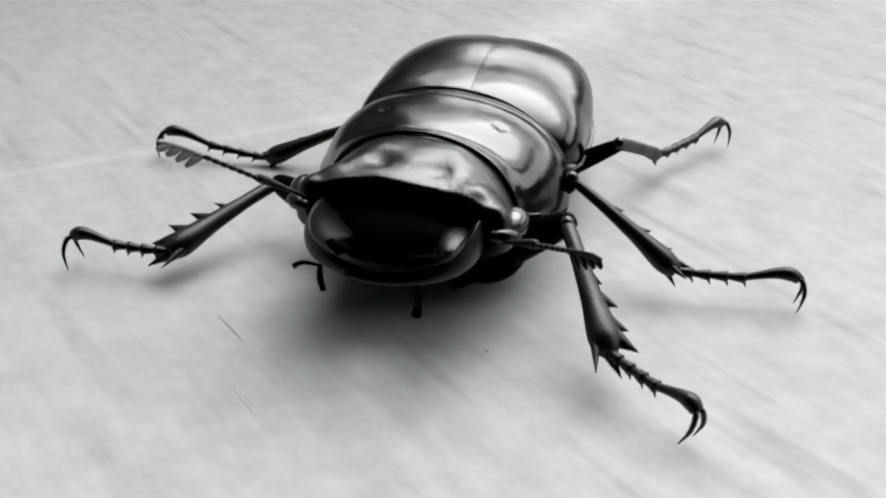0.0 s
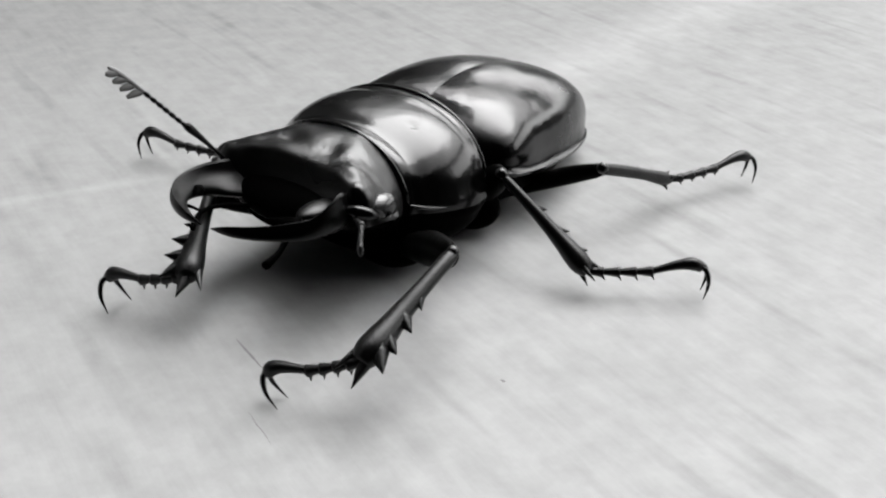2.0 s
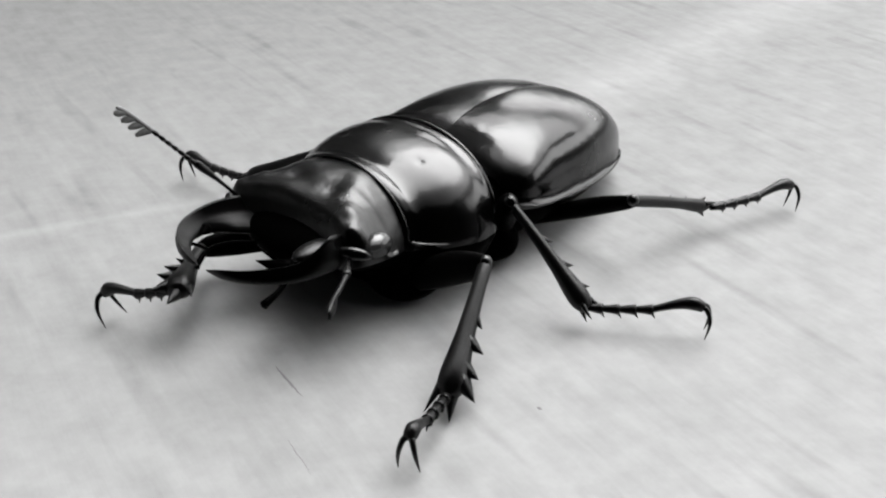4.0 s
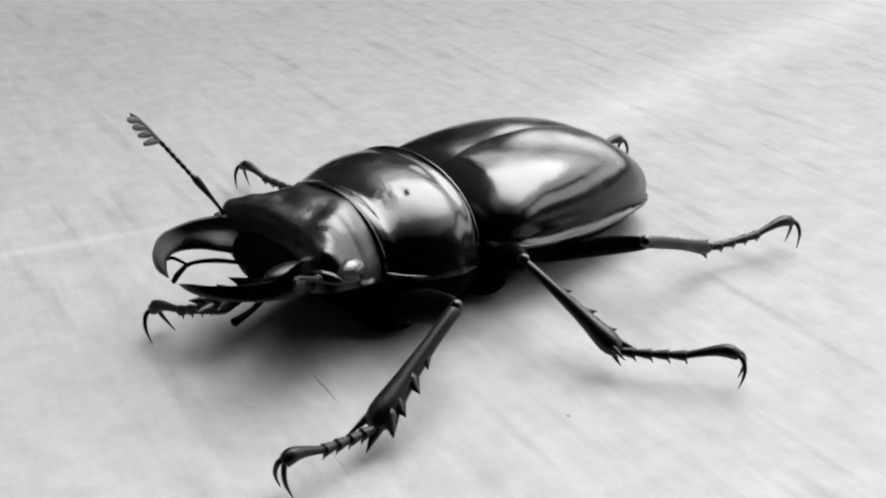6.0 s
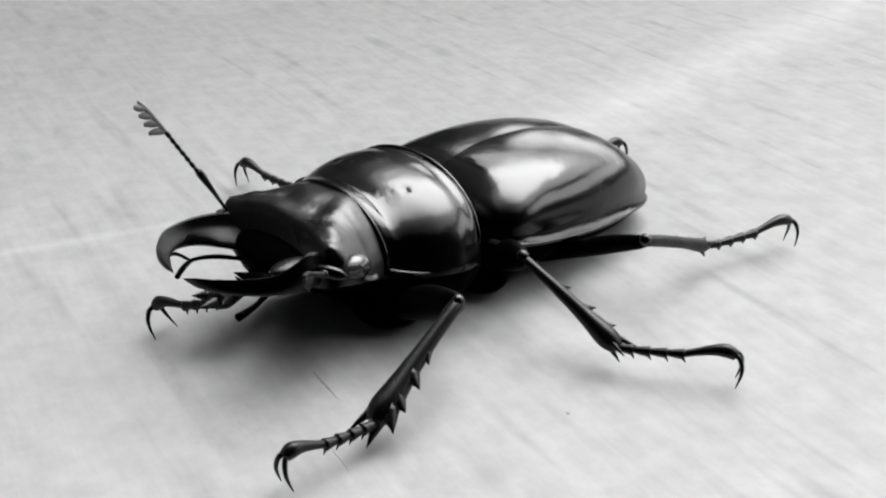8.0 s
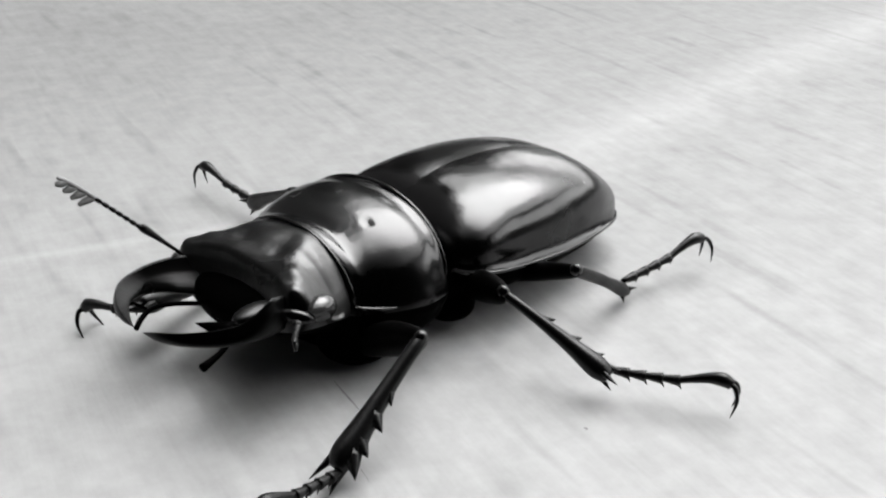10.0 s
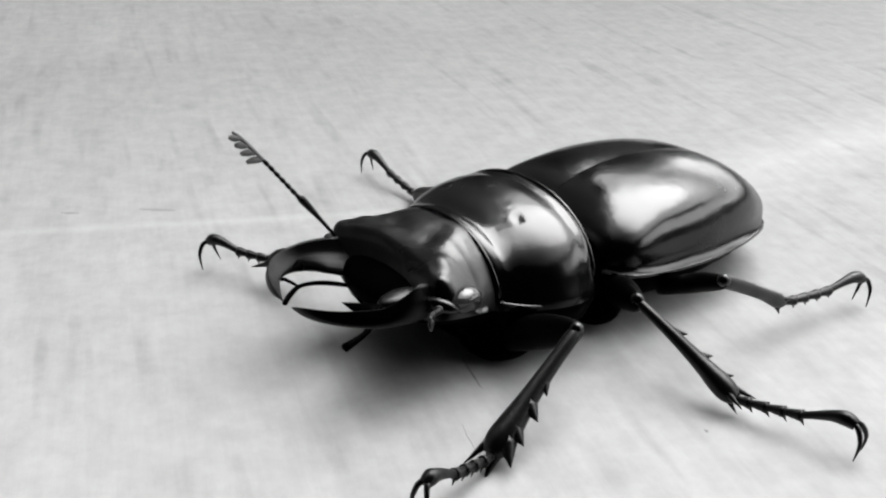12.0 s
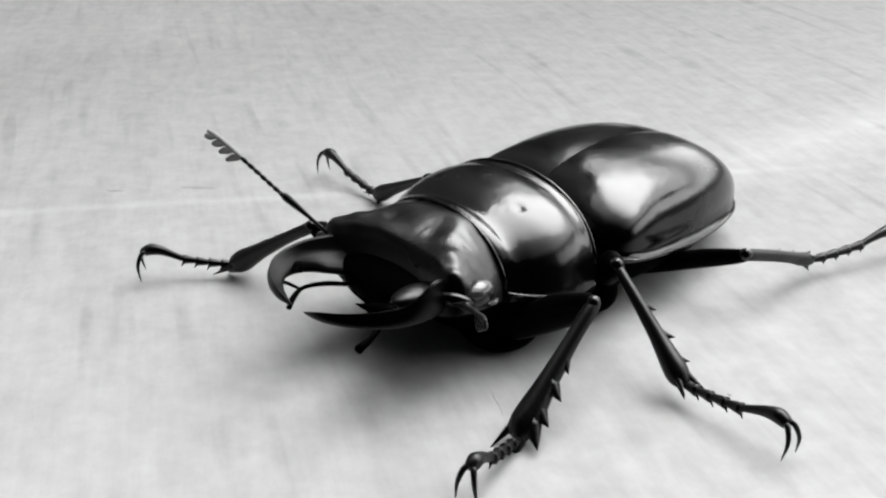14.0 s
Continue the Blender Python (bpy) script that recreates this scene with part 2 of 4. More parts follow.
WAIST = Vector((0, 0, 6))
bm = bmesh.new()
lofted(bm, [tuple(np.array(q) - (0, 0, 6, 6, 6)) for q in ((0.5, 6.0, 5.2, 9.2, 1.2), (-2.5, 7.6, 5.0, 9.4, 0.8), (-8, 8.3, 4.6, 9.0, 0.9), (-14, 8.2, 4.3, 8.0, 1.3), (-20, 7.0, 3.9, 6.5, 1.7), (-24, 4.8, 3.3, 4.5, 2.0), (-26.4, 1.2, 2.8, 3.0, 2.3))])
abdomen = part("abdomen", bm, BELLY, beetle, "dark hind body under the wing cases")


def elytron(s):
    """One wing case: domed, with a raised bead along its outer margin."""
    rows = sections([(-1.6, 7.2, 6.3, 8.9), (-2.6, 8.6, 6.1, 9.9), (-4.5, 9.2, 5.8, 10.95), (-8, 9.2, 5.3, 11.6), (-12, 9.2, 5.0, 11.6),
                     (-16, 8.7, 4.8, 11.15), (-19.5, 7.75, 4.5, 10.25), (-22.5, 6.4, 4.0, 8.4), (-24.8, 4.8, 3.5, 6.5), (-26.2, 2.9, 3.1, 4.8), (-27.0, 0.5, 2.8, 3.4)], 4)
    bm, skin, k = bmesh.new(), [], 22
    for x, w, zm, zt, _ in rows:
        ring = []
        lip = min(max((-x - 3) / 4, 0), 1)             # the margin widens behind the shoulder
        for j in range(k + 1):
            a = math.pi / 2 * j / k
            y = 0.02 + w * math.sin(a) ** 0.86
            z = zm + (zt - zm) * math.cos(a) ** (0.6 - 0.09 * min(max((-x - 8) / 10, 0), 1))
            if j == 0:
                z -= 0.08                             # the suture sinks a little
            ring.append((x, s * y, z))
        ring += [(x, s * (w + 0.05), zm), (x, s * (w + 0.04 + 0.22 * lip), zm + 0.1 * lip), (x, s * (w + 0.06 + 0.24 * lip), zm - 0.18), (x, s * (w - 0.2), zm - 0.45), (x, s * max(w - 1.2, 0.05), zm - 0.35)]
        skin.append([Vector(q) - WAIST for q in ring])
    grid(bm, skin)
    part("elytron", bm, SHELL, abdomen, "smooth glossy black wing case")


elytron(1), elytron(-1)


bm = bmesh.new()
grid(bm, [[Vector(q) - WAIST for q in r] for r in (((-1.6, -1.3, 8.8), (-1.6, 0, 9.05), (-1.6, 1.3, 8.8)), ((-2.8, -1.0, 9.95), (-2.8, 0, 10.1), (-2.8, 1.0, 9.95)), ((-4.4, -0.2, 10.62), (-4.4, 0, 10.68), (-4.4, 0.2, 10.62)))])
part("scutellum", bm, SHELL, abdomen)


def pronotum():
    """The shield behind the head: arched, rimmed in front and behind, flared at the sides, with a small pit on each side."""
    rows = sections([(8.9, 6.5, 6.2, 10.6, 2.2), (8.5, 7.0, 6.2, 11.3, 1.6), (7.9, 7.3, 6.2, 11.45, 1.2), (7.3, 7.7, 6.1, 11.35, 1.0), (6.0, 8.3, 6.0, 11.75, 0.8),
                     (4.2, 8.9, 5.9, 12.1, 0.8), (2.4, 9.2, 5.8, 12.25, 0.8), (1.2, 9.1, 5.8, 12.15, 0.9), (0.5, 9.0, 5.8, 12.2, 1.2), (-0.1, 8.6, 5.8, 11.9, 1.8), (-0.6, 7.8, 5.8, 10.8, 2.8)], 7)
    rings, k = [], 132
    for x, w, zm, zt, zb in rows:
        ring = []
        for j in range(k):
            a = 2 * math.pi * j / k
            ca, sa = math.cos(a), math.sin(a)
            y = w * math.copysign(abs(ca) ** 0.9, ca)
            z = zm + ((zt - zm) * abs(sa) ** 0.86 if sa >= 0 else -(zm - zb) * abs(sa) ** 0.8)
            y *= 1 + 0.04 * math.exp(-(sa / 0.12) ** 2)   # the side keel
            bow = 1.1 * (1 - max(sa, 0)) * (0.7 - 0.3 * math.tanh((x - 4) / 2))
            v = Vector((x + bow, y, z))
            for pit in (Vector((4.7, 4.25, 11.45)), Vector((4.7, -4.25, 11.45))):
                g = (Vector((v.x, v.y, v.z)) - pit).length
                v.z -= 0.3 * math.exp(-(g / 0.26) ** 2) if sa > 0 else 0
            # a shallow hollow across each side of the disc
            if sa > 0:
                v.z -= 0.18 * math.exp(-((v.x - 6.6) / 1.2) ** 2 - ((abs(v.y) - 4.6) / 2.0) ** 2)
            ring.append(tuple(v))
        rings.append(ring)
    # the underside is dull, the back glossy: two parts that meet at the side keel
    for name, half, mat, label in (("pronotum", [r[:k // 2 + 1] for r in rings], SHELL, "glossy black neck shield with a small pit on each side"),
                                   ("breast", [r[k // 2:] + r[:1] for r in rings], BELLY, "dull black breast under the neck shield")):
        bm = bmesh.new()
        grid(bm, half)
        made = part(name, bm, mat, beetle, label)
        shield = made if name == "pronotum" else shield
    for x, w, zt, bow in ((8.55, 7.15, 11.55, 0.4), (0.15, 9.0, 12.3, 1.1)):
        bm = bmesh.new()
        pts = []
        for j in range(25):
            a = math.pi * (0.06 + 0.88 * j / 24)
            pts.append((x + bow * (1 - math.sin(a)), w * math.copysign(abs(math.cos(a)) ** 0.95, math.cos(a)), 6.0 + (zt - 6.0) * math.sin(a)))
        tube(bm, pts, [0.08] + [0.15] * 23 + [0.08], 1, 8)
        part("rim", bm, SHELL, shield)
    for s in (1, -1):                                # fine side margin
        bm = bmesh.new()
        tube(bm, [(9.3, s * 7.5, 7.2), (8.6, s * 7.95, 6.9), (7.4, s * 8.4, 6.55), (6.2, s * 8.75, 6.3)], [0.06, 0.15, 0.15, 0.05], 4, 8)
        part("rim", bm, SHELL, shield)


pronotum()

# swollen roots of the front and middle legs under the body
for x, y, z, rx, ry, rz in ((6.4, 4.2, 2.6, 3.4, 3.2, 2.3), (-2.6, 5.0, 2.5, 2.2, 3.0, 2.1)):
    for s in (1, -1):
        bm = bmesh.new()
        ball(bm, (x, s * y, z), rx, ry, rz, 20)
        part("coxa", bm, BELLY, beetle, "rounded black leg root under the body")

# head, turning on the neck
NECK = Vector((8, 0, 6))
bm = bmesh.new()
skin = []
for x, w, zm, zt, zb in sections([(6.6, 5.8, 6.5, 10.9, 2.4), (8.2, 6.6, 6.5, 11.35, 2.4), (9.4, 6.9, 6.6, 11.4, 2.8), (10.4, 7.25, 6.8, 11.25, 3.6), (11.6, 7.45, 7.0, 11.0, 4.5), (13.2, 7.5, 7.2, 10.55, 5.3), (14.2, 7.2, 7.2, 10.2, 5.7), (14.8, 6.3, 7.0, 9.3, 5.8), (15.2, 4.8, 6.8, 8.2, 5.7), (15.5, 3.0, 6.2, 6.9, 5.3)], 6):
    ring = []
    square = 1.02 - 0.48 * min(max((x - 10.8) / 2.4, 0), 1)   # round at the neck, square-shouldered in front
    for j in range(80):
        a = 2 * math.pi * j / 80
        ca, sa = math.cos(a), math.sin(a)
        y = w * math.copysign(abs(ca) ** (square if sa > 0 else 1.05), ca)
        z = zm + ((zt - zm) * abs(sa) ** square if sa >= 0 else -(zm - zb) * abs(sa) ** 0.9)
        if sa > 0:
            f = min(max((x - 13.3 - 0.025 * y * y) / 0.9, 0), 1)
            z -= 2.6 * f * f * (3 - 2 * f) * math.exp(-(abs(y) / 6.0) ** 6) * min(1, abs(sa) * 3)          # hollow brow
            z = max(z, zm - 0.1)
            z += 0.35 * math.exp(-((x - 13.9) / 0.8) ** 2 - ((abs(y) - 6.6) / 0.8) ** 2)   # raised horn at each front corner
            z += 0.32 * math.exp(-((x - 9.9) / 2.0) ** 2 - ((abs(y) - 3.5) / 1.7) ** 2)   # two low lobes with a groove between
            z -= 0.4 * math.exp(-((x - 11.6) / 0.8) ** 2 - ((abs(y) - 2.0) / 0.8) ** 2)   # dimples
            z -= 0.5 * math.exp(-((abs(y) - 7.0) / 1.5) ** 2 - ((x - 11.0) / 1.5) ** 2)   # falling off above the eye
            z += 0.25 * math.exp(-((x - 12.6) / 0.7) ** 2 - ((abs(y) - 5.2) / 0.9) ** 2)
            z += 0.2 * noise.noise(Vector((x * 0.5, y * 0.45, 3.0))) * min(1, sa * 2)   # uneven crown
        ring.append(Vector((x, y, z)) - NECK)
    skin.append(ring)
grid(bm, [r[-1:] + r[:42] for r in skin])
head = part("head", bm, HEADM, beetle, "broad glossy black head with a hollow brow")
bm = bmesh.new()
grid(bm, [r[41:] for r in skin])
part("throat", bm, BELLY, head, "dull black throat under the head")

jaws = {}
for s in (1, -1):
    bm = bmesh.new()
    ball(bm, Vector((12.4, s * 7.3, 8.25)) - NECK, 1.35, 1.0, 0.95)
    part("eye", bm, EYE, head, "small shining round eye")
    bm = bmesh.new()
    tube(bm, [Vector(q) - NECK for q in ((13.5, s * 8.0, 8.0), (14.0, s * 7.6, 8.2), (14.6, s * 6.9, 8.4), (14.9, s * 6.2, 8.5))], [0.1, 0.42, 0.5, 0.3], 4, 8)
    part("eye_ridge", bm, HEADM, head)
    if s > 0:
        bm = bmesh.new()
        ball(bm, Vector((15.7, 4.1, 8.1)) - NECK, 1.9, 1.0, 0.55)
        part("cheek", bm, LEGM, head, "swollen shining root of the jaw")
    # sickle jaws, each turning on its root
    bm = bmesh.new()
    root_at = Vector((13.2, s * 4.4, 7.5))
    path = smooth_row([(13.2, s * 4.1, 7.4), (15.1, s * 5.1, 7.8), (16.9, s * 5.6, 8.05), (18.7, s * 5.5, 8.2), (20.3, s * 4.8, 8.35), (21.5, s * 3.5, 8.35), (22.2, s * 1.9, 8.25), (22.5, s * 0.4, 8.1)], 5)
    size = [q[0] for q in smooth_row([(q, 0, 0) for q in (1.65, 1.5, 1.3, 1.1, 0.92, 0.74, 0.52, 0.06)], 5)]
    # section: steep outer face, sharp upper edge, top falling towards the inside
    form = smooth_row([(-0.65, 0.85, 0), (-0.1, 0.35, 0), (0.55, -0.15, 0), (0.68, -0.45, 0), (0.2, -0.75, 0), (-0.72, -0.5, 0), (-0.88, 0.25, 0), (-0.6, 0.85, 0)], 3)[:-1]
    rings = []
    for i, c in enumerate(path):
        d = (path[min(i + 1, len(path) - 1)] - path[max(i - 1, 0)]).normalized()
        inner = d.cross(Vector((0, 0, 1))).normalized() * s
        up = (d.cross(inner) * -s).normalized()
        broad = min(max((18.6 - c.x) / 2.2, 0), 1)       # behind the tooth the blade is twice as broad
        rings.append([c - root_at + (inner * q.x * (0.9 + (1.1 * broad if q.x > 0 else 0)) + up * q.y * (1 + (0.75 * broad * min(max((c.x - 14.0) / 2.2, 0), 1) if s > 0 and q.y > 0 else 0))) * size[i] for q in form])
    grid(bm, rings, True, True)
    jaws[s] = part("mandible", bm, JAW, head, "curved tapering black jaw")
    bm = bmesh.new()
    spike(bm, Vector((18.5, s * 4.9, 8.0)) - root_at, Vector((19.8, s * (2.6 + 0.5 * (1 - s)), 8.5)) - root_at, 0.8 if s > 0 else 0.5)
    part("tooth", bm, BELLY, jaws[s], "blunt dark tooth on the jaw's inner edge")
    if s > 0:
        palps = [([(14.6, 1.4, 5.6), (16.4, 1.8, 5.3), (17.9, 2.4, 5.0), (19.7, 2.8, 4.8)], [0.2, 0.26, 0.22, 0.34])]
    else:                                             # the right feelers of the mouth reach out under the jaw
        palps = [([(15.2, -2.0, 6.4), (17.4, -3.0, 7.0), (19.2, -3.6, 7.1), (20.4, -3.3, 6.8), (21.2, -2.8, 6.5)], [0.16, 0.2, 0.16, 0.22, 0.2]),
                 ([(19.4, -3.6, 7.0), (20.1, -4.5, 7.5), (20.6, -5.0, 7.4)], [0.1, 0.15, 0.2])]
    for pts, rad in palps:
        bm = bmesh.new()
        tube(bm, [Vector(q) - NECK for q in pts], rad, 4, 8)
        part("palp", bm, BELLY, head)
bm = bmesh.new()
lofted(bm, [tuple(np.array(q) - (8, 0, 6, 6, 6)) for q in ((13.6, 2.6, 6.0, 6.7, 5.2), (14.6, 2.2, 5.9, 6.5, 5.3), (15.2, 1.4, 5.8, 6.1, 5.4), (15.5, 0.3, 5.7, 5.8, 5.6))], 3, 16)
part("lip", bm, BELLY, head)
bm = bmesh.new()
lofted(bm, [tuple(np.array(q) - (8, 0, 6, 6, 6)) for q in ((12.2, 4.9, 7.6, 8.9, 6.4), (13.9, 4.7, 7.4, 8.6, 6.2), (15.1, 4.2, 7.2, 8.2, 6.0), (15.9, 2.9, 7.0, 7.7, 6.1), (16.3, 0.8, 6.9, 7.2, 6.4))], 4, 24, 0.6, 0.8)
part("clypeus", bm, BELLY, head, "dull black plate between the jaws")


def antenna(length, label, club_mat, club_label):
    """A feeler: long first joint, thin beaded shaft, comb-like club at the end; x runs to its tip."""
    bm = bmesh.new()
    k = length / 12.2
    tube(bm, [(-0.5, 0, -0.2), (0.3, 0, 0), (2.4 * k, 0.2, 0.1), (4.6 * k, 0.35, 0.15), (5.0 * k, 0.4, 0.15)], [0.26, 0.16, 0.17, 0.33, 0.16], 3, 8)
    for i in range(7):
        x = (4.7 + 0.62 * i) * k
        tube(bm, [(x, 0.35 - 0.03 * i, 0.1), (x + 0.3, 0.35 - 0.03 * i, 0.1), (x + 0.66, 0.32 - 0.03 * i, 0.1)], [0.13, 0.2, 0.12], 2, 8)
    ob = part("antenna", bm, LEGM, head, label)
    bm = bmesh.new()
    for i in range(4):
        x = (9.0 + 0.78 * i) * k
        tube(bm, [(x, 0.1, 0.1), (x + 0.42, 0.05, -0.32), (x + 0.7, 0, -0.95 + 0.12 * i)], [0.16, 0.3, 0.14], 3, 8, 0.6)
    tube(bm, [(8.8 * k, 0.12, 0.12), (10.4 * k, 0.06, 0.1), (11.7 * k, 0, 0), (12.2 * k, 0, -0.1)], [0.14, 0.18, 0.2, 0.1], 3, 8)
    return ob, part("club", bm, club_mat, head, club_label)


right_antenna, right_club = antenna(12.2, "thin black elbowed feeler", CLUB, "grey comb-toothed feeler club")
left_antenna, left_club = antenna(11.0, "thin black elbowed feeler", LEGM, "dark comb-toothed feeler club")


def claw_pair(tarsus, length, spread):
    for s in (1, -1):
        bm = bmesh.new()
        tube(bm, [(length * 0.9, s * 0.12, 2.35), (length * 0.96, s * 0.45 * spread, 2.3), (length + 0.1, s * 0.8 * spread, 1.4), (length + 0.05, s * spread, 0.05)], [0.2, 0.2, 0.15, 0.03], 4, 8)
        part("claw", bm, LEGM, tarsus)


def leg(kind, side):
    """Femur with its root hidden in the body, spiny tibia, five-jointed tarsus with two hooks. Each part's x runs along it."""
    femur_len, tibia_len, tarsus_len = dict(front=(10.0, 10.4, 7.1), middle=(9.2, 9.9, 8.9), hind=(11.5, 10.9, 9.8))[kind]
    if side < 0:                                      # the right feet are stretched out
        tarsus_len = dict(front=7.8, middle=9.9, hind=9.8)[kind]
    bm = bmesh.new()
    tube(bm, [(-0.35, 0, 0), (0.6, 0, 0), (femur_len * 0.35, 0, 0.1), (femur_len * 0.7, 0, 0), (femur_len + 1.2, 0, -0.2)], [q * (0.62 if kind == "hind" else 1.0) for q in (0.5, 0.95, 1.3, 1.25, 0.9)], 4, 14, 0.72)
    femur = part("femur", bm, THIGH, beetle, "flattened glossy black thigh joint")
    bm = bmesh.new()
    wide = dict(front=1.35, middle=1.05, hind=0.85)[kind]
    tube(bm, [(-0.3, 0, 0), (0.4, 0, 0.05), (tibia_len * 0.3, 0, 0.12), (tibia_len * 0.62, 0, 0.1), (tibia_len * 0.9, 0, 0), (tibia_len + 0.1, 0, 0)],
         [q * g for q, g in zip((0.36, 0.5, 0.52, 0.4 * wide + 0.16, wide * 0.72, wide * 0.42), (0.8, 0.75, 0.85, 1.05, 1.15, 1.1) if kind == "middle" else (1,) * 6)], 4, 12, dict(front=1.1, middle=1.0, hind=0.9)[kind])
    tibia = part("tibia", bm, LEGM, beetle, "spiny black shin joint")
    bm = bmesh.new()
    ball(bm, (-0.1, 0, 0.12), 0.55, 0.5, 0.5, 12)
    part("knee", bm, HEADM, tibia, "shiny round knee")
    out = 1 if side > 0 else -1                       # spines stand on the outer edge
    if kind == "front":
        up = 0.05 if side > 0 else 0.8
        spines = [((x, out * 0.3, 0.05), (x + 0.8, out * h, up), q) for x, h, q in ((4.4, 1.05, 0.42), (6.3, 1.6, 0.65), (8.2, 1.75, 0.75))]
        spines += [((9.2, out * 0.5, 0), (10.7, out * 1.9, 0.1), 0.75), ((9.6, 0, -0.2), (12.2, out * 0.45, -0.4), 0.7), ((9.4, -out * 0.6, 0), (12.0, -out * 1.3, 0.1), 0.42)]
    elif kind == "middle":
        spines = [((x, out * 0.2, 0.2), (x + 0.7, out * h * 0.8, h * 0.55), q) for x, h, q in ((3.6, 0.95, 0.4), (6.0, 1.15, 0.46), (8.0, 1.2, 0.46))]
        spines += [((9.2, q[1] * 0.4, q[2] * 0.4), q, 0.34) for q in ((10.9, 0.9, 0.6), (10.9, -0.8, 0.5), (10.7, 0.2, -1.1))]
    else:
        spines = [((x, out * 0.2, 0.2), (x + 0.5, out * 0.4, 0.7), 0.16) for x in (5.2, 7.6)]
        spines += [((10.2, q[1] * 0.4, q[2] * 0.4), q, 0.28) for q in ((11.5, 0.6, 0.7), (11.4, -0.6, 0.6), (11.3, 0.1, -1.0))]
    for root, tip, thick in spines:
        bm = bmesh.new()
        spike(bm, root, tip, thick)
        part("spine", bm, LEGM, tibia)
    # tarsus: a long arched last joint behind four small beads
    k, n = tarsus_len, 4
    bm = bmesh.new()
    tube(bm, [(k * 0.52, 0, 1.1), (k * 0.63, 0, 1.65), (k * 0.75, 0, 2.2), (k * 0.85, 0, 2.45), (k * 0.93, 0, 2.3)], [0.27, 0.31, 0.42, 0.54, 0.42], 4, 8)
    tarsus = part("tarsus", bm, LEGM, beetle, "thin beaded black foot with an arched last joint")
    for i in range(n):
        bm = bmesh.new()
        x0, x1 = k * 0.54 * i / n - 0.1, k * 0.54 * (i + 1) / n
        z0, z1 = 1.15 * (i / n) ** 1.2, 1.15 * ((i + 1) / n) ** 1.2
        tube(bm, [(x0, 0, z0), ((x0 * 0.4 + x1 * 0.6), 0, z0 * 0.4 + z1 * 0.6), (x1, 0, z1)], [0.24, 0.36, 0.45], 2, 8)
        spike(bm, (x1 - 0.15, 0, z1 - 0.15), (x1 + 0.3, 0, z1 - 0.7), 0.2)
        part("foot_joint", bm, LEGM, tarsus)
    claw_pair(tarsus, k, 1.25 if kind == "front" and side < 0 else 0.75)
    return femur, tibia, tarsus


legs = {}
for side, tag in ((1, "left"), (-1, "right")):
    for kind in ("front", "middle", "hind"):
        legs[tag + "_" + kind] = leg(kind, side)


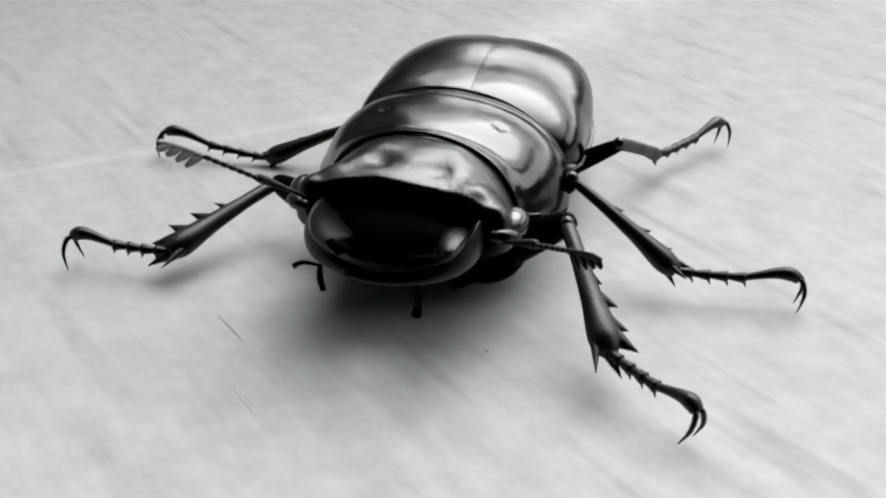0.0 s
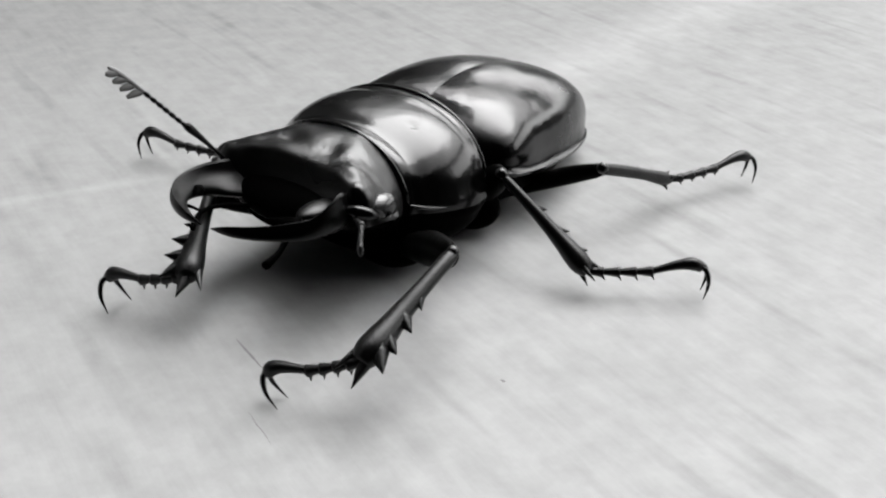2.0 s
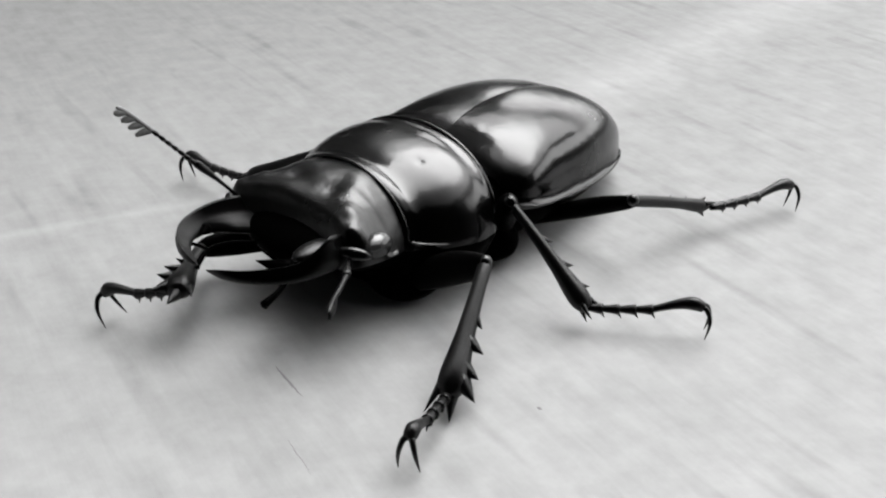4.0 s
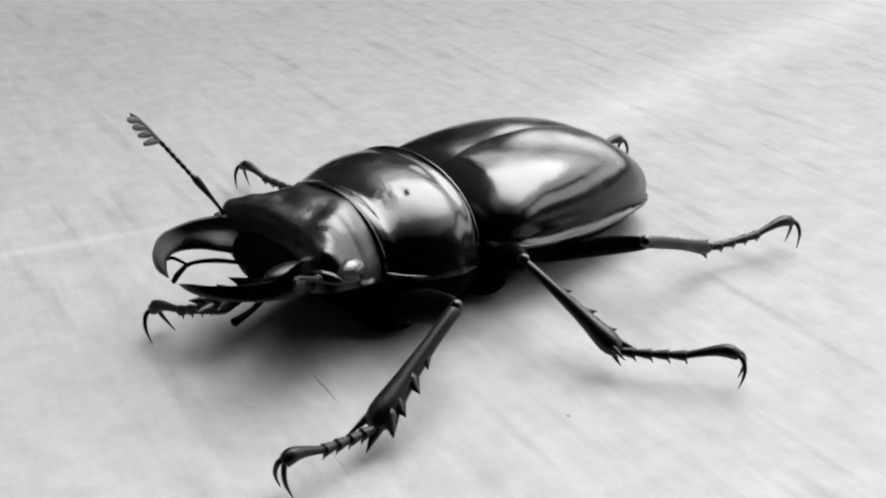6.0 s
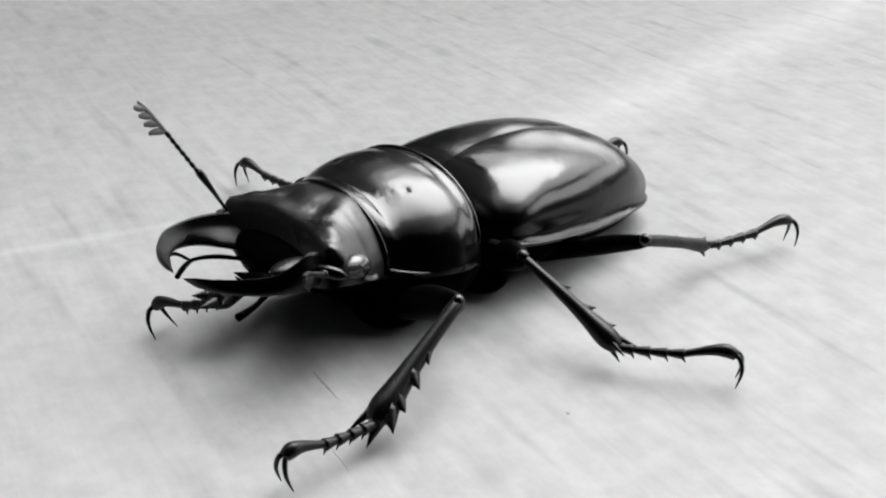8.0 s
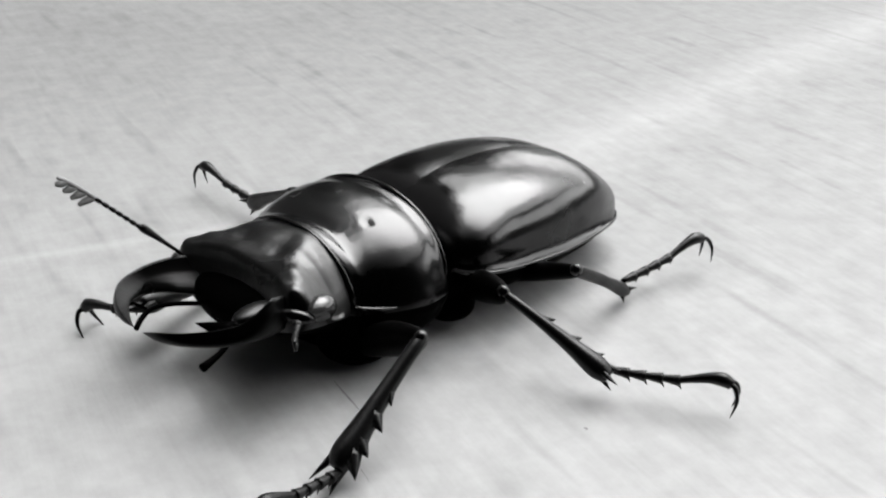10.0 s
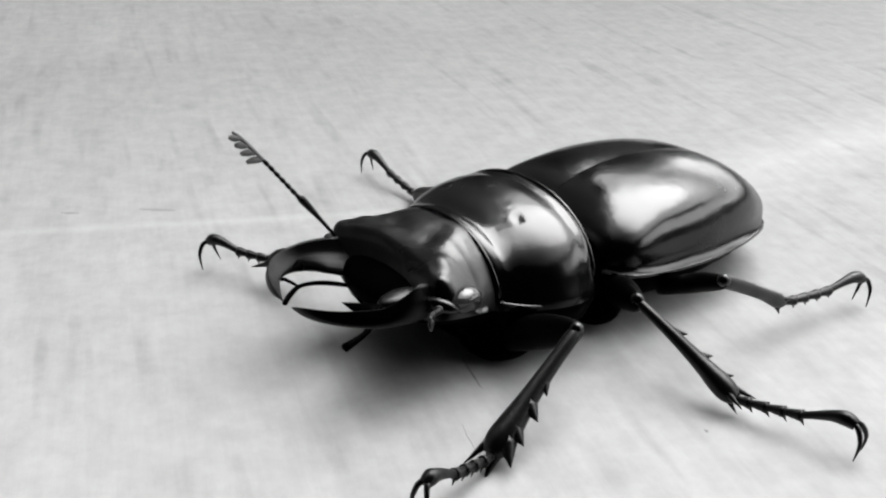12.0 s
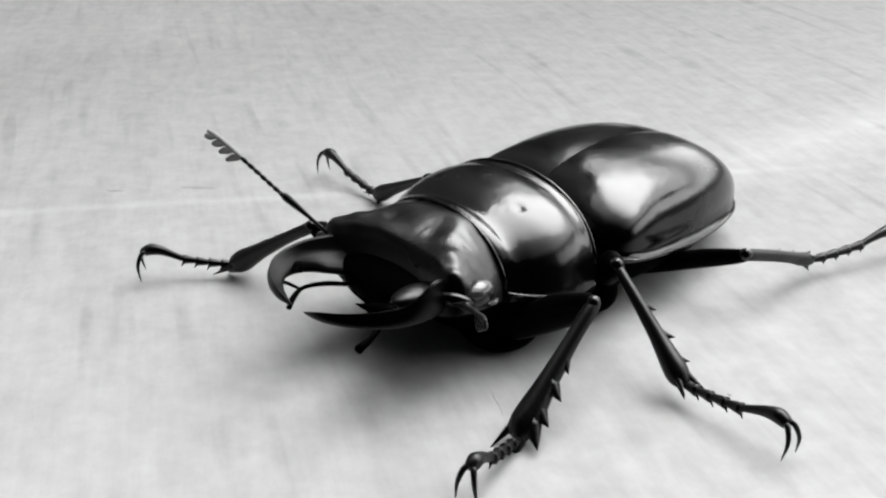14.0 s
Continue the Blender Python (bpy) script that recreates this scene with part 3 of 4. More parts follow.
def motions():
    """Movement of the beetle, its head, hind body, feelers, jaws and legs, in mm and degrees."""
    walk(beetle, [
        at(0, 5.52, -14.50, 0.44, -2.0, -3.8, -110.8),
        at(0.5, 5.40, -12.81, 0.44, -1.9, -1.2, -113.9),
        at(1, 3.94, -9.42, 0.04, -1.1, -1.8, -119.3),
        at(1.5, 1.65, -7.75, 0.15, -1.4, -0.8, -122.5),
        at(2, 0.06, -6.36, 0.13, -0.7, -1.8, -127.0),
        at(2.5, 0.07, -6.14, 0.16, -1.2, -2.2, -127.3),
        at(3, -0.23, -5.52, 0.02, -2.1, -2.4, -127.8),
        at(3.5, -1.43, -5.51, -0.17, -1.5, -1.8, -128.8),
        at(3.7, -0.95, -5.89, -0.21, -0.3, 0.1, -131.2),
        at(5.8, -4.63, -10.07, -0.12, -0.0, -0.4, -137.0),
        at(6, -4.50, -10.24, -0.10, 0.3, -0.3, -137.2),
        at(6.5, -4.48, -10.39, -0.09, 0.6, -0.6, -137.2),
        at(7, -4.46, -10.32, -0.07, 0.7, -0.7, -137.2),
        at(7.5, -4.46, -10.45, -0.08, 0.3, -1.0, -137.3),
        at(8, -4.39, -10.44, -0.09, 0.7, -1.1, -137.1),
        at(8.5, -4.21, -10.22, -0.06, 0.8, -1.3, -136.6),
        at(8.7, -4.55, -11.09, 0.02, 1.0, -0.7, -135.8),
        at(10.8, -10.40, -14.85, 0.05, 1.0, 1.6, -131.8),
        at(11, -9.84, -15.28, 0.09, 0.2, 1.8, -131.8),
        at(11.5, -9.07, -15.52, 0.03, -0.4, 2.1, -129.8),
        at(12, -8.59, -15.24, -0.09, -0.2, 1.9, -128.3),
        at(12.5, -9.01, -15.54, -0.18, -1.0, 2.4, -128.1),
        at(13, -9.86, -18.55, -0.19, -2.1, 2.8, -127.3),
        at(13.5, -10.39, -19.48, -0.19, -0.8, 1.4, -121.7),
        at(14, -10.98, -19.31, -0.23, -1.5, 0.7, -121.1),
    ])
    walk(head, [
        at(0, 8, 0, 6, 0, 6.25, 2.25),
        at(0.5, 8, 0, 6, 0, 5.53, 3.57),
        at(1, 8, 0, 6, 0, 4.32, 4.43),
        at(1.5, 8, 0, 6, 0, 1.94, 2.49),
        at(2, 8, 0, 6, 0, 0.36, -0.77),
        at(2.5, 8, 0, 6, 0, 0.16, -0.43),
        at(3, 8, 0, 6, 0, 0.88, 1.18),
        at(3.5, 8, 0, 6, 0, 5.95, 0.64),
        at(3.7, 8, 0, 6, 0, 3.6, 0.17),
        at(5.8, 8, 0, 6, 0, -1.06, -0.7),
        at(6, 8, 0, 6, 0, -1.09, -0.65),
        at(6.5, 8, 0, 6, 0, -2.05, -0.79),
        at(7, 8, 0, 6, 0, -1.86, -0.28),
        at(7.5, 8, 0, 6, 0, -2.59, -0.08),
        at(8, 8, 0, 6, 0, -1.53, 0.21),
        at(8.5, 8, 0, 6, 0, -1.32, 0.02),
        at(8.7, 8, 0, 6, 0, -1.67, 0.25),
        at(10.8, 8, 0, 6, 0, -0.46, -0.11),
        at(11, 8, 0, 6, 0, -1.44, -0.02),
        at(11.5, 8, 0, 6, 0, -2.38, 0.11),
        at(12, 8, 0, 6, 0, -1.85, -0.36),
        at(12.5, 8, 0, 6, 0, -2.47, 0.36),
        at(13, 8, 0, 6, 0, -2.76, 1.3),
        at(13.5, 8, 0, 6, 0, -0.76, 1.59),
        at(14, 8, 0, 6, 0, -0.29, 1.75),
    ])
    walk(legs['left_front'][0], [
        at(0, 8.43, 10.52, 6.86, 0, 38.39, -101.59),
        at(0.5, 9.23, 11.34, 8.49, 0, 42.93, -107.38),
        at(1, 10.05, 12.77, 7.28, 0, 30.06, -110),
        at(1.5, 7.94, 12.61, 7.96, 0, 35.88, -94.35),
        at(2, 14.65, 14.9, 7.53, 0, 21.73, -127.64),
        at(2.5, 11.41, 13.85, 7.04, -0, 24.62, -115.63),
        at(3, 10.49, 13.92, 7.17, 0, 26.01, -110.14),
        at(3.5, 9.18, 13.96, 7.61, -0, 29.08, -101.87),
        at(3.7, 8.23, 13.99, 7.46, -0, 28.61, -95.61),
        at(5.8, 8.9, 14.56, 6.93, 0, 24.23, -99.42),
        at(6.5, 8.69, 14.5, 6.83, 0, 23.9, -98.18),
        at(7.5, 8.89, 14.43, 6.9, -0, 24.35, -99.5),
        at(8.7, 8.77, 14.54, 6.96, 0, 24.47, -98.62),
        at(10.8, 9.46, 13.81, 7.26, 0, 27.52, -103.95),
        at(11, 8.37, 14.05, 7.58, 0, 29.04, -96.47),
        at(11.5, 7.46, 13.55, 7.41, 0, 29.8, -90.45),
        at(12, 8.01, 13.99, 7.22, 0, 27.45, -94.1),
        at(12.5, 7.63, 13.94, 7.37, 0, 28.45, -91.55),
        at(13, 5.38, 13.31, 7.97, -0, 32.66, -75.49),
        at(13.5, 6.55, 13.54, 8.18, 0, 33.68, -83.99),
        at(14, 7.51, 13.82, 8.15, 0, 32.74, -90.74),
    ])
    walk(legs['left_front'][1], [
        at(0, 9.23, 10.52, 6.86, 0, 24.17, 29.78),
        at(0.5, 9.63, 11.34, 8.49, 0, 43.23, 18.87),
        at(1, 10.05, 12.77, 7.28, 0, 30.14, 34.17),
        at(1.5, 7.94, 12.61, 7.96, -0, 35.34, 26.28),
        at(2, 14.65, 14.9, 7.53, -0, 20.24, 0.31),
        at(2.5, 11.41, 13.85, 7.04, 0, 33.56, -7.61),
        at(3, 10.49, 13.92, 7.17, 0, 31.16, -0.02),
        at(3.5, 9.18, 13.96, 7.61, 0, 39.26, 16.32),
        at(3.7, 8.23, 13.99, 7.46, -0, 32.81, 25.89),
        at(5.8, 9, 14.68, 6.93, 0, 27.04, 11.27),
        at(6.5, 8.79, 14.62, 6.83, 0, 28.13, 10.47),
        at(7.5, 8.99, 14.55, 6.9, 0, 29.41, 9.93),
        at(8.7, 8.87, 14.66, 6.96, 0, 30.16, 6.26),
        at(10.8, 9.56, 13.93, 7.26, -0, 36.23, 0.99),
        at(11, 8.47, 14.17, 7.58, 0, 37.9, -1.8),
        at(11.5, 7.56, 13.67, 7.41, -0, 32.81, 8.92),
        at(12, 8.11, 14.11, 7.22, 0, 31.4, 8.43),
        at(12.5, 7.73, 14.06, 7.37, 0, 29.28, 11.19),
        at(13, 5.48, 13.43, 7.97, 0, 32.37, 5.3),
        at(13.5, 6.65, 13.66, 8.18, 0, 39.91, -0.59),
        at(14, 7.61, 13.94, 8.15, 0, 38.96, 4.9),
    ])
    walk(legs['left_front'][2], [
        at(0, 17.46, 15.23, 2.6, -0, 24.32, 57.74),
        at(0.5, 16.8, 13.79, 1.37, 0, 10.52, 31.77),
        at(1, 17.49, 17.82, 2.05, 0, 15.64, 46.52),
        at(1.5, 15.55, 16.37, 1.94, 0, 11.39, 52.43),
        at(2, 24.4, 14.95, 3.93, 0, 39.92, -74.12),
        at(2.5, 20, 12.7, 1.29, -0, 14.87, -11.48),
        at(3, 19.39, 13.91, 1.79, 0, 16.13, -3.35),
        at(3.5, 16.91, 16.22, 1.03, 0, 5.93, 11.72),
        at(3.7, 16.1, 17.81, 1.82, 0, 8.72, 22.39),
        at(5.8, 18.34, 16.77, 2.21, -0, 14.79, -2.28),
        at(6.5, 18.06, 16.57, 1.93, -0, 15.03, -3.79),
        at(7.5, 18.17, 16.39, 1.79, -0, 14.7, -1.59),
        at(8.7, 18.06, 15.93, 1.74, -0, 15.41, -7.02),
        at(10.8, 18.2, 14.35, 1.11, 0, 2.74, 10.14),
        at(11, 16.92, 14.19, 1.19, 0, 1.55, 10.9),
        at(11.5, 16.45, 15.3, 1.77, 0, 3.62, 9.36),
        at(12, 17.14, 15.69, 1.8, 0, 3.81, 12.45),
        at(12.5, 16.88, 16.1, 2.29, 0, 3.58, 15.49),
        at(13, 14.47, 14.53, 2.41, 0, 1.58, 18.01),
        at(13.5, 14.88, 13.85, 1.51, 0, 1.78, 16.75),
        at(14, 15.91, 14.91, 1.61, 0, 2.18, 17.1),
    ])
    walk(legs['left_middle'][0], [
        at(0, 2.49, 9.49, 7.51, -0, 27.75, -148.41),
        at(0.5, 2.58, 9.96, 7.26, 0, 25.32, -145.85),
        at(1, 2.12, 11.57, 6, 0, 16.18, -135.21),
        at(1.5, 1.78, 9.47, 8.87, 0, 37.44, -145.5),
        at(2, 1.45, 10.57, 7.83, 0, 30.21, -137.03),
        at(2.5, 1.52, 10.6, 7.82, -0, 29.87, -137.27),
        at(3, 1.34, 10.9, 7.74, -0, 29.16, -134.68),
        at(3.5, 1.14, 11.47, 7.51, 0, 27, -130.73),
        at(3.7, 1.29, 10.43, 8.6, -0, 35.2, -137.04),
        at(5.8, 0.08, 12.82, 6.88, 0, 21.99, -119.1),
        at(6.5, 0, 12.79, 6.95, 0, 22.54, -118.77),
        at(7.5, 0.12, 12.67, 6.95, 0, 22.64, -119.92),
        at(8.7, 0.06, 12.55, 6.79, 0, 22.03, -119.9),
        at(10.8, -0.88, 13.51, 6.11, 0, 16.88, -111.28),
        at(11, -0.27, 13.26, 6.44, 0, 18.87, -115.66),
        at(11.5, -0.07, 12.82, 6.31, 0, 18.67, -118.26),
        at(12, 0.12, 12.52, 6.15, -0, 18.04, -120.39),
        at(12.5, -0.29, 12.05, 6.28, 0, 20.3, -119.49),
        at(13, 1.35, 12.03, 7.54, 0, 25.56, -129.35),
        at(13.5, 1.78, 11.43, 7.78, 0, 27.35, -134.26),
        at(14, 1.68, 11.27, 8.04, -0, 29.28, -134.54),
    ])
    walk(legs['left_middle'][1], [
        at(0, 2.49, 9.49, 7.51, 0, 29.57, 78.59),
        at(0.5, 2.58, 9.96, 7.26, 0, 28.53, 81.64),
        at(1, 2.12, 11.57, 6, 0, 19.95, 75.62),
        at(1.5, 1.78, 9.47, 8.87, 0, 41.4, 82.02),
        at(2, 1.45, 10.57, 7.83, -0, 34.32, 89.36),
        at(2.5, 1.52, 10.6, 7.82, 0, 32.05, 88.6),
        at(3, 1.34, 10.9, 7.74, 0, 28.44, 85.37),
        at(3.5, 1.14, 11.47, 7.51, 0, 29.27, 91.86),
        at(3.7, 1.29, 10.43, 8.6, -0, 39.2, 88.06),
        at(5.8, 0.08, 12.82, 6.88, 0, 27.07, 96.96),
        at(6.5, 0, 12.79, 6.95, 0, 28.54, 95.58),
        at(7.5, 0.12, 12.67, 6.95, -0, 27.54, 96.96),
        at(8.7, 0.06, 12.55, 6.79, 0, 28.84, 98.38),
        at(10.8, -0.88, 13.51, 6.11, 0, 25.73, 108.38),
        at(11, -0.27, 13.26, 6.44, 0, 25.96, 111.79),
        at(11.5, -0.07, 12.82, 6.31, 0, 20.79, 95.25),
        at(12, 0.12, 12.52, 6.15, -0, 27.16, 95.78),
        at(12.5, -0.29, 12.05, 6.28, 0, 20.64, 80.1),
        at(13, 1.35, 12.03, 7.54, 0, 34.77, 76.38),
        at(13.5, 1.78, 11.43, 7.78, 0, 35.87, 76.57),
        at(14, 1.68, 11.27, 8.04, 0, 34.16, 76.04),
    ])
    walk(legs['left_middle'][2], [
        at(0, 4.19, 17.93, 2.62, -0, 12.23, 98.82),
        at(0.5, 3.85, 18.57, 2.53, 0, 11.19, 92.5),
        at(1, 4.43, 20.59, 2.62, 0, 11.07, 97.78),
        at(1.5, 2.81, 16.83, 2.32, 0, 8.81, 116.43),
        at(2, 1.54, 18.75, 2.25, 0, 9.57, 121.4),
        at(2.5, 1.73, 18.99, 2.56, 0, 10.48, 118.45),
        at(3, 2.04, 19.58, 3.02, 0, 9.63, 116.29),
        at(3.5, 0.86, 20.1, 2.67, 0, 7.29, 117.69),
        at(3.7, 1.55, 18.1, 2.35, 0, 9.55, 121.13),
        at(5.8, -0.99, 21.57, 2.38, 0, 11.02, 125.06),
        at(6.5, -0.84, 21.44, 2.22, 0, 12.22, 126.23),
        at(7.5, -0.94, 21.38, 2.37, 0, 12.3, 125.02),
        at(8.7, -1.21, 21.13, 2.02, 0, 13.12, 121.43),
        at(10.8, -3.69, 21.97, 1.81, 0, 14.24, 113.33),
        at(11, -3.58, 21.53, 2.11, 0, 13.74, 120.98),
        at(11.5, -0.91, 22.04, 2.79, 0, 15.8, 123.94),
        at(12, -0.77, 21.28, 1.63, 0, 7.53, 103.61),
        at(12.5, 1.3, 21.18, 2.79, 0, 11.46, 110.71),
        at(13, 3.27, 19.94, 1.89, 0, 0.31, 84.52),
        at(13.5, 3.64, 19.23, 1.98, -0, 5.78, 81.65),
        at(14, 3.65, 19.22, 2.48, 0, 6.76, 84.25),
    ])
    walk(legs['left_hind'][0], [
        at(0, -7.14, 11.51, 7.37, 0, 37.58, -113.72),
        at(0.5, -6.65, 11.53, 7.05, 0, 34.82, -117.14),
        at(1, -5.74, 12.93, 7.45, 0, 32.69, -118.26),
        at(1.5, -5.84, 14.05, 7.21, 0, 29.44, -114.7),
        at(2, -7.03, 15.06, 6.93, 0, 27.09, -106.47),
        at(2.5, -7.46, 14.85, 6.9, 0, 27.5, -104.43),
        at(3, -7.17, 15.03, 7.19, -0, 28.52, -105.76),
        at(3.5, -7.64, 15.38, 6.81, -0, 26.26, -102.83),
        at(3.7, -8.74, 14.99, 6.54, 0, 25.82, -97.21),
        at(5.8, -9.62, 16.95, 6.73, 0, 24.13, -91.83),
        at(6.5, -9.89, 16.74, 6.68, 0, 24.16, -90.52),
        at(7.5, -9.72, 16.77, 6.53, 0, 23.43, -91.36),
        at(8.5, -9.37, 16.84, 6.92, 0, 25.07, -93.02),
        at(8.7, -8.42, 14.97, 5.92, 0, 22.49, -99.02),
        at(10.8, -6.07, 15.13, 7.08, 0, 27.23, -111.18),
        at(11, -4.9, 15.53, 7.52, 0, 27.96, -115.83),
        at(11.5, -4.63, 16.17, 7.8, 0, 28.13, -115.69),
        at(12, -4.05, 16.96, 8.13, 0, 28.11, -116.46),
        at(12.5, -4.49, 17.58, 8.28, -0, 28.21, -113.65),
        at(13, -7.05, 17.19, 7.87, 0, 28.21, -103.59),
        at(13.5, -10.64, 14.75, 5.98, 0, 23.23, -86.24),
        at(14, -10.6, 14.61, 5.97, 0, 23.37, -86.43),
    ])
    walk(legs['left_hind'][1], [
        at(0, -7.14, 11.51, 7.37, 0, 20.85, 165.91),
        at(0.5, -6.65, 11.53, 7.05, 0, 23.26, 166.66),
        at(1, -5.74, 12.93, 7.45, 0, 22.95, 168.95),
        at(1.5, -5.84, 14.05, 7.21, 0, 22.45, 168.47),
        at(2, -7.03, 15.06, 6.93, 0, 19.58, 169.72),
        at(2.5, -7.46, 14.85, 6.9, 0, 18.46, 169.74),
        at(3, -7.17, 15.03, 7.19, 0, 17.4, 168.77),
        at(3.5, -7.64, 15.38, 6.81, -0, 15.25, 165.01),
        at(3.7, -8.74, 14.99, 6.54, 0, 18.4, 169.29),
        at(5.8, -9.62, 16.95, 6.73, 0, 21.74, -176.93),
        at(6.5, -9.89, 16.74, 6.68, 0, 21.49, -174.66),
        at(7.5, -9.72, 16.77, 6.53, 0, 21.3, -174.63),
        at(8.5, -9.37, 16.84, 6.92, -0, 20.86, -176.03),
        at(8.7, -8.42, 14.97, 5.92, 0, 26.37, -162.74),
        at(10.8, -6.07, 15.13, 7.08, 0, 33.18, -176.84),
        at(11, -4.9, 15.53, 7.52, 0, 31.06, -176.5),
        at(11.5, -4.63, 16.17, 7.8, 0, 29.92, -174.56),
        at(12, -4.05, 16.96, 8.13, 0, 29.65, -173.49),
        at(12.5, -4.49, 17.58, 8.28, 0, 31.52, -172.45),
        at(13, -7.05, 17.19, 7.87, 0, 28.24, -168.69),
        at(13.5, -10.64, 14.75, 5.98, 0, 22.03, -177.83),
        at(14, -10.6, 14.61, 5.97, 0, 20.2, 177.93),
    ])
    walk(legs['left_hind'][2], [
        at(0, -17.02, 13.99, 3.49, 0, 6.39, 148.92),
        at(0.5, -16.39, 13.85, 2.75, -0, 9.32, 151.16),
        at(1, -15.59, 14.85, 3.2, 0, 9.44, 153.15),
        at(1.5, -15.71, 16.07, 3.05, 0, 11.12, 150.34),
        at(2, -17.13, 16.89, 3.27, 0, 10.8, 155.22),
        at(2.5, -17.64, 16.69, 3.45, 0, 10.01, 156.12),
        at(3, -17.37, 17.05, 3.93, 0, 9.41, 156.18),
        at(3.5, -17.8, 18.1, 3.94, 0, 11.12, 156.27),
        at(3.7, -18.9, 16.91, 3.1, 0, 14.03, 158.99),
        at(5.8, -19.73, 16.41, 2.7, -0, 11.22, 164.94),
        at(6.5, -19.99, 15.8, 2.69, 0, 11.81, 163.78),
        at(7.5, -19.83, 15.82, 2.57, 0, 9.56, 164.42),
        at(8.5, -19.54, 16.14, 3.04, 0, 12.34, 163.76),
        at(8.7, -17.74, 12.07, 1.08, -0, 3.31, 172.08),
        at(10.8, -15.18, 14.63, 1.11, 0, 9.92, 163.69),
        at(11, -14.22, 14.96, 1.89, 0, 13.78, 166.11),
        at(11.5, -14.03, 15.27, 2.36, 0, 15.76, 170.02),
        at(12, -13.46, 15.89, 2.74, -0, 17.04, 172.32),
        at(12.5, -13.7, 16.36, 2.59, 0, 15.31, 173.34),
        at(13, -16.47, 15.31, 2.71, 0, 15.89, 172.99),
        at(13.5, -20.74, 14.36, 1.89, -0, 9.96, 158.83),
        at(14, -20.82, 14.98, 2.2, 0, 8.32, 160.27),
    ])
    walk(legs['right_front'][0], [
        at(0, 3.61, -13.36, 3.62, 0, 5.36, 64.24),
        at(0.5, 13.36, -8.85, 8.14, 0, 37.97, 150.64),
        at(1, 12.23, -6.9, 8.56, 0, 48.86, 163.85),
        at(1.5, 11.89, -8.03, 6.59, 0, 36.34, 150.58),
        at(2, 14.84, -7.54, 5.73, 0, 20.81, 164.66),
        at(2.5, 15.69, -6.79, 6.19, 0, 22.02, 171.14),
        at(3, 16.05, -6.38, 5.53, 0, 17.44, 174.21),
        at(3.5, 15.35, -6.97, 4.79, 0, 13.85, 169.5),
        at(3.7, 16.01, -10.21, 3.95, 0, 6.67, 151.29),
        at(5.8, 10.75, -5.93, 1.84, 0, -15.83, 172.71),
        at(6.5, 10.49, -5.13, 2.53, -0, -4.89, -173.14),
        at(7.5, 10.49, -6.24, 1.88, 0, -16.18, 166.49),
        at(8.7, 9.99, -6.66, 1.91, 0, -17.41, 155.91),
        at(10.8, 6.16, -16.48, 1.2, 0, -8.26, 83.57),
        at(11, 5.83, -16.93, 0.79, 0, -9.9, 82.18),
        at(11.5, 12.06, -6.81, 7.37, 0, 43.35, 164.26),
        at(12, 12.11, -7.03, 7.17, -0, 41.43, 162.01),
        at(12.5, 11.54, -7.45, 7, 0, 42.56, 154.8),
        at(13, 10.41, -11.93, 6.29, 0, 26.17, 115.1),
        at(13.5, 11.14, -11.57, 6.84, 0, 29.5, 121.6),
        at(14, 12.01, -11.13, 6.88, 0, 29.26, 129.32),
    ])
    walk(legs['right_front'][1], [
        at(0, 3.61, -13.36, 3.62, -0, 16.8, -27.77),
        at(0.5, 13.36, -8.85, 8.14, 0, 41.36, -79.65),
        at(1, 12.23, -6.9, 8.56, 0, 39.5, -38.07),
        at(1.5, 11.89, -8.03, 6.59, -0, 16.51, 13.26),
        at(2, 14.84, -7.54, 5.73, 0, 10.31, 35.05),
        at(2.5, 15.69, -6.79, 6.19, -0, 13.49, 35.01),
        at(3, 16.05, -6.38, 5.53, 0, 8.66, 35.97),
        at(3.5, 15.35, -6.97, 4.79, -0, 1.97, 37.96),
        at(3.7, 16.01, -10.21, 3.95, 0, -5.49, 45.05),
        at(5.8, 10.75, -5.93, 1.84, 0, -17.64, 30.13),
        at(6.5, 10.49, -5.13, 2.53, 0, -13.08, 26.64),
        at(7.5, 10.49, -6.24, 1.88, 0, -16.16, 31.8),
        at(8.7, 9.99, -6.66, 1.91, 0, -16.08, 28.56),
        at(10.8, 6.16, -16.48, 1.2, 0, -18.71, 18.53),
        at(11, 5.83, -16.93, 0.79, 0, -16.68, 16.27),
        at(11.5, 12.06, -6.81, 7.37, 0, 23.93, -75.19),
        at(12, 12.11, -7.03, 7.17, 0, 22.34, -76.5),
        at(12.5, 11.54, -7.45, 7, 0, 23.67, -75.93),
        at(13, 10.96, -12.68, 6.29, 0, 31.99, -82.39),
        at(13.5, 11.69, -12.42, 6.84, 0, 33.68, -67.24),
        at(14, 12.31, -11.53, 6.88, 0, 33.1, -76.08),
    ])
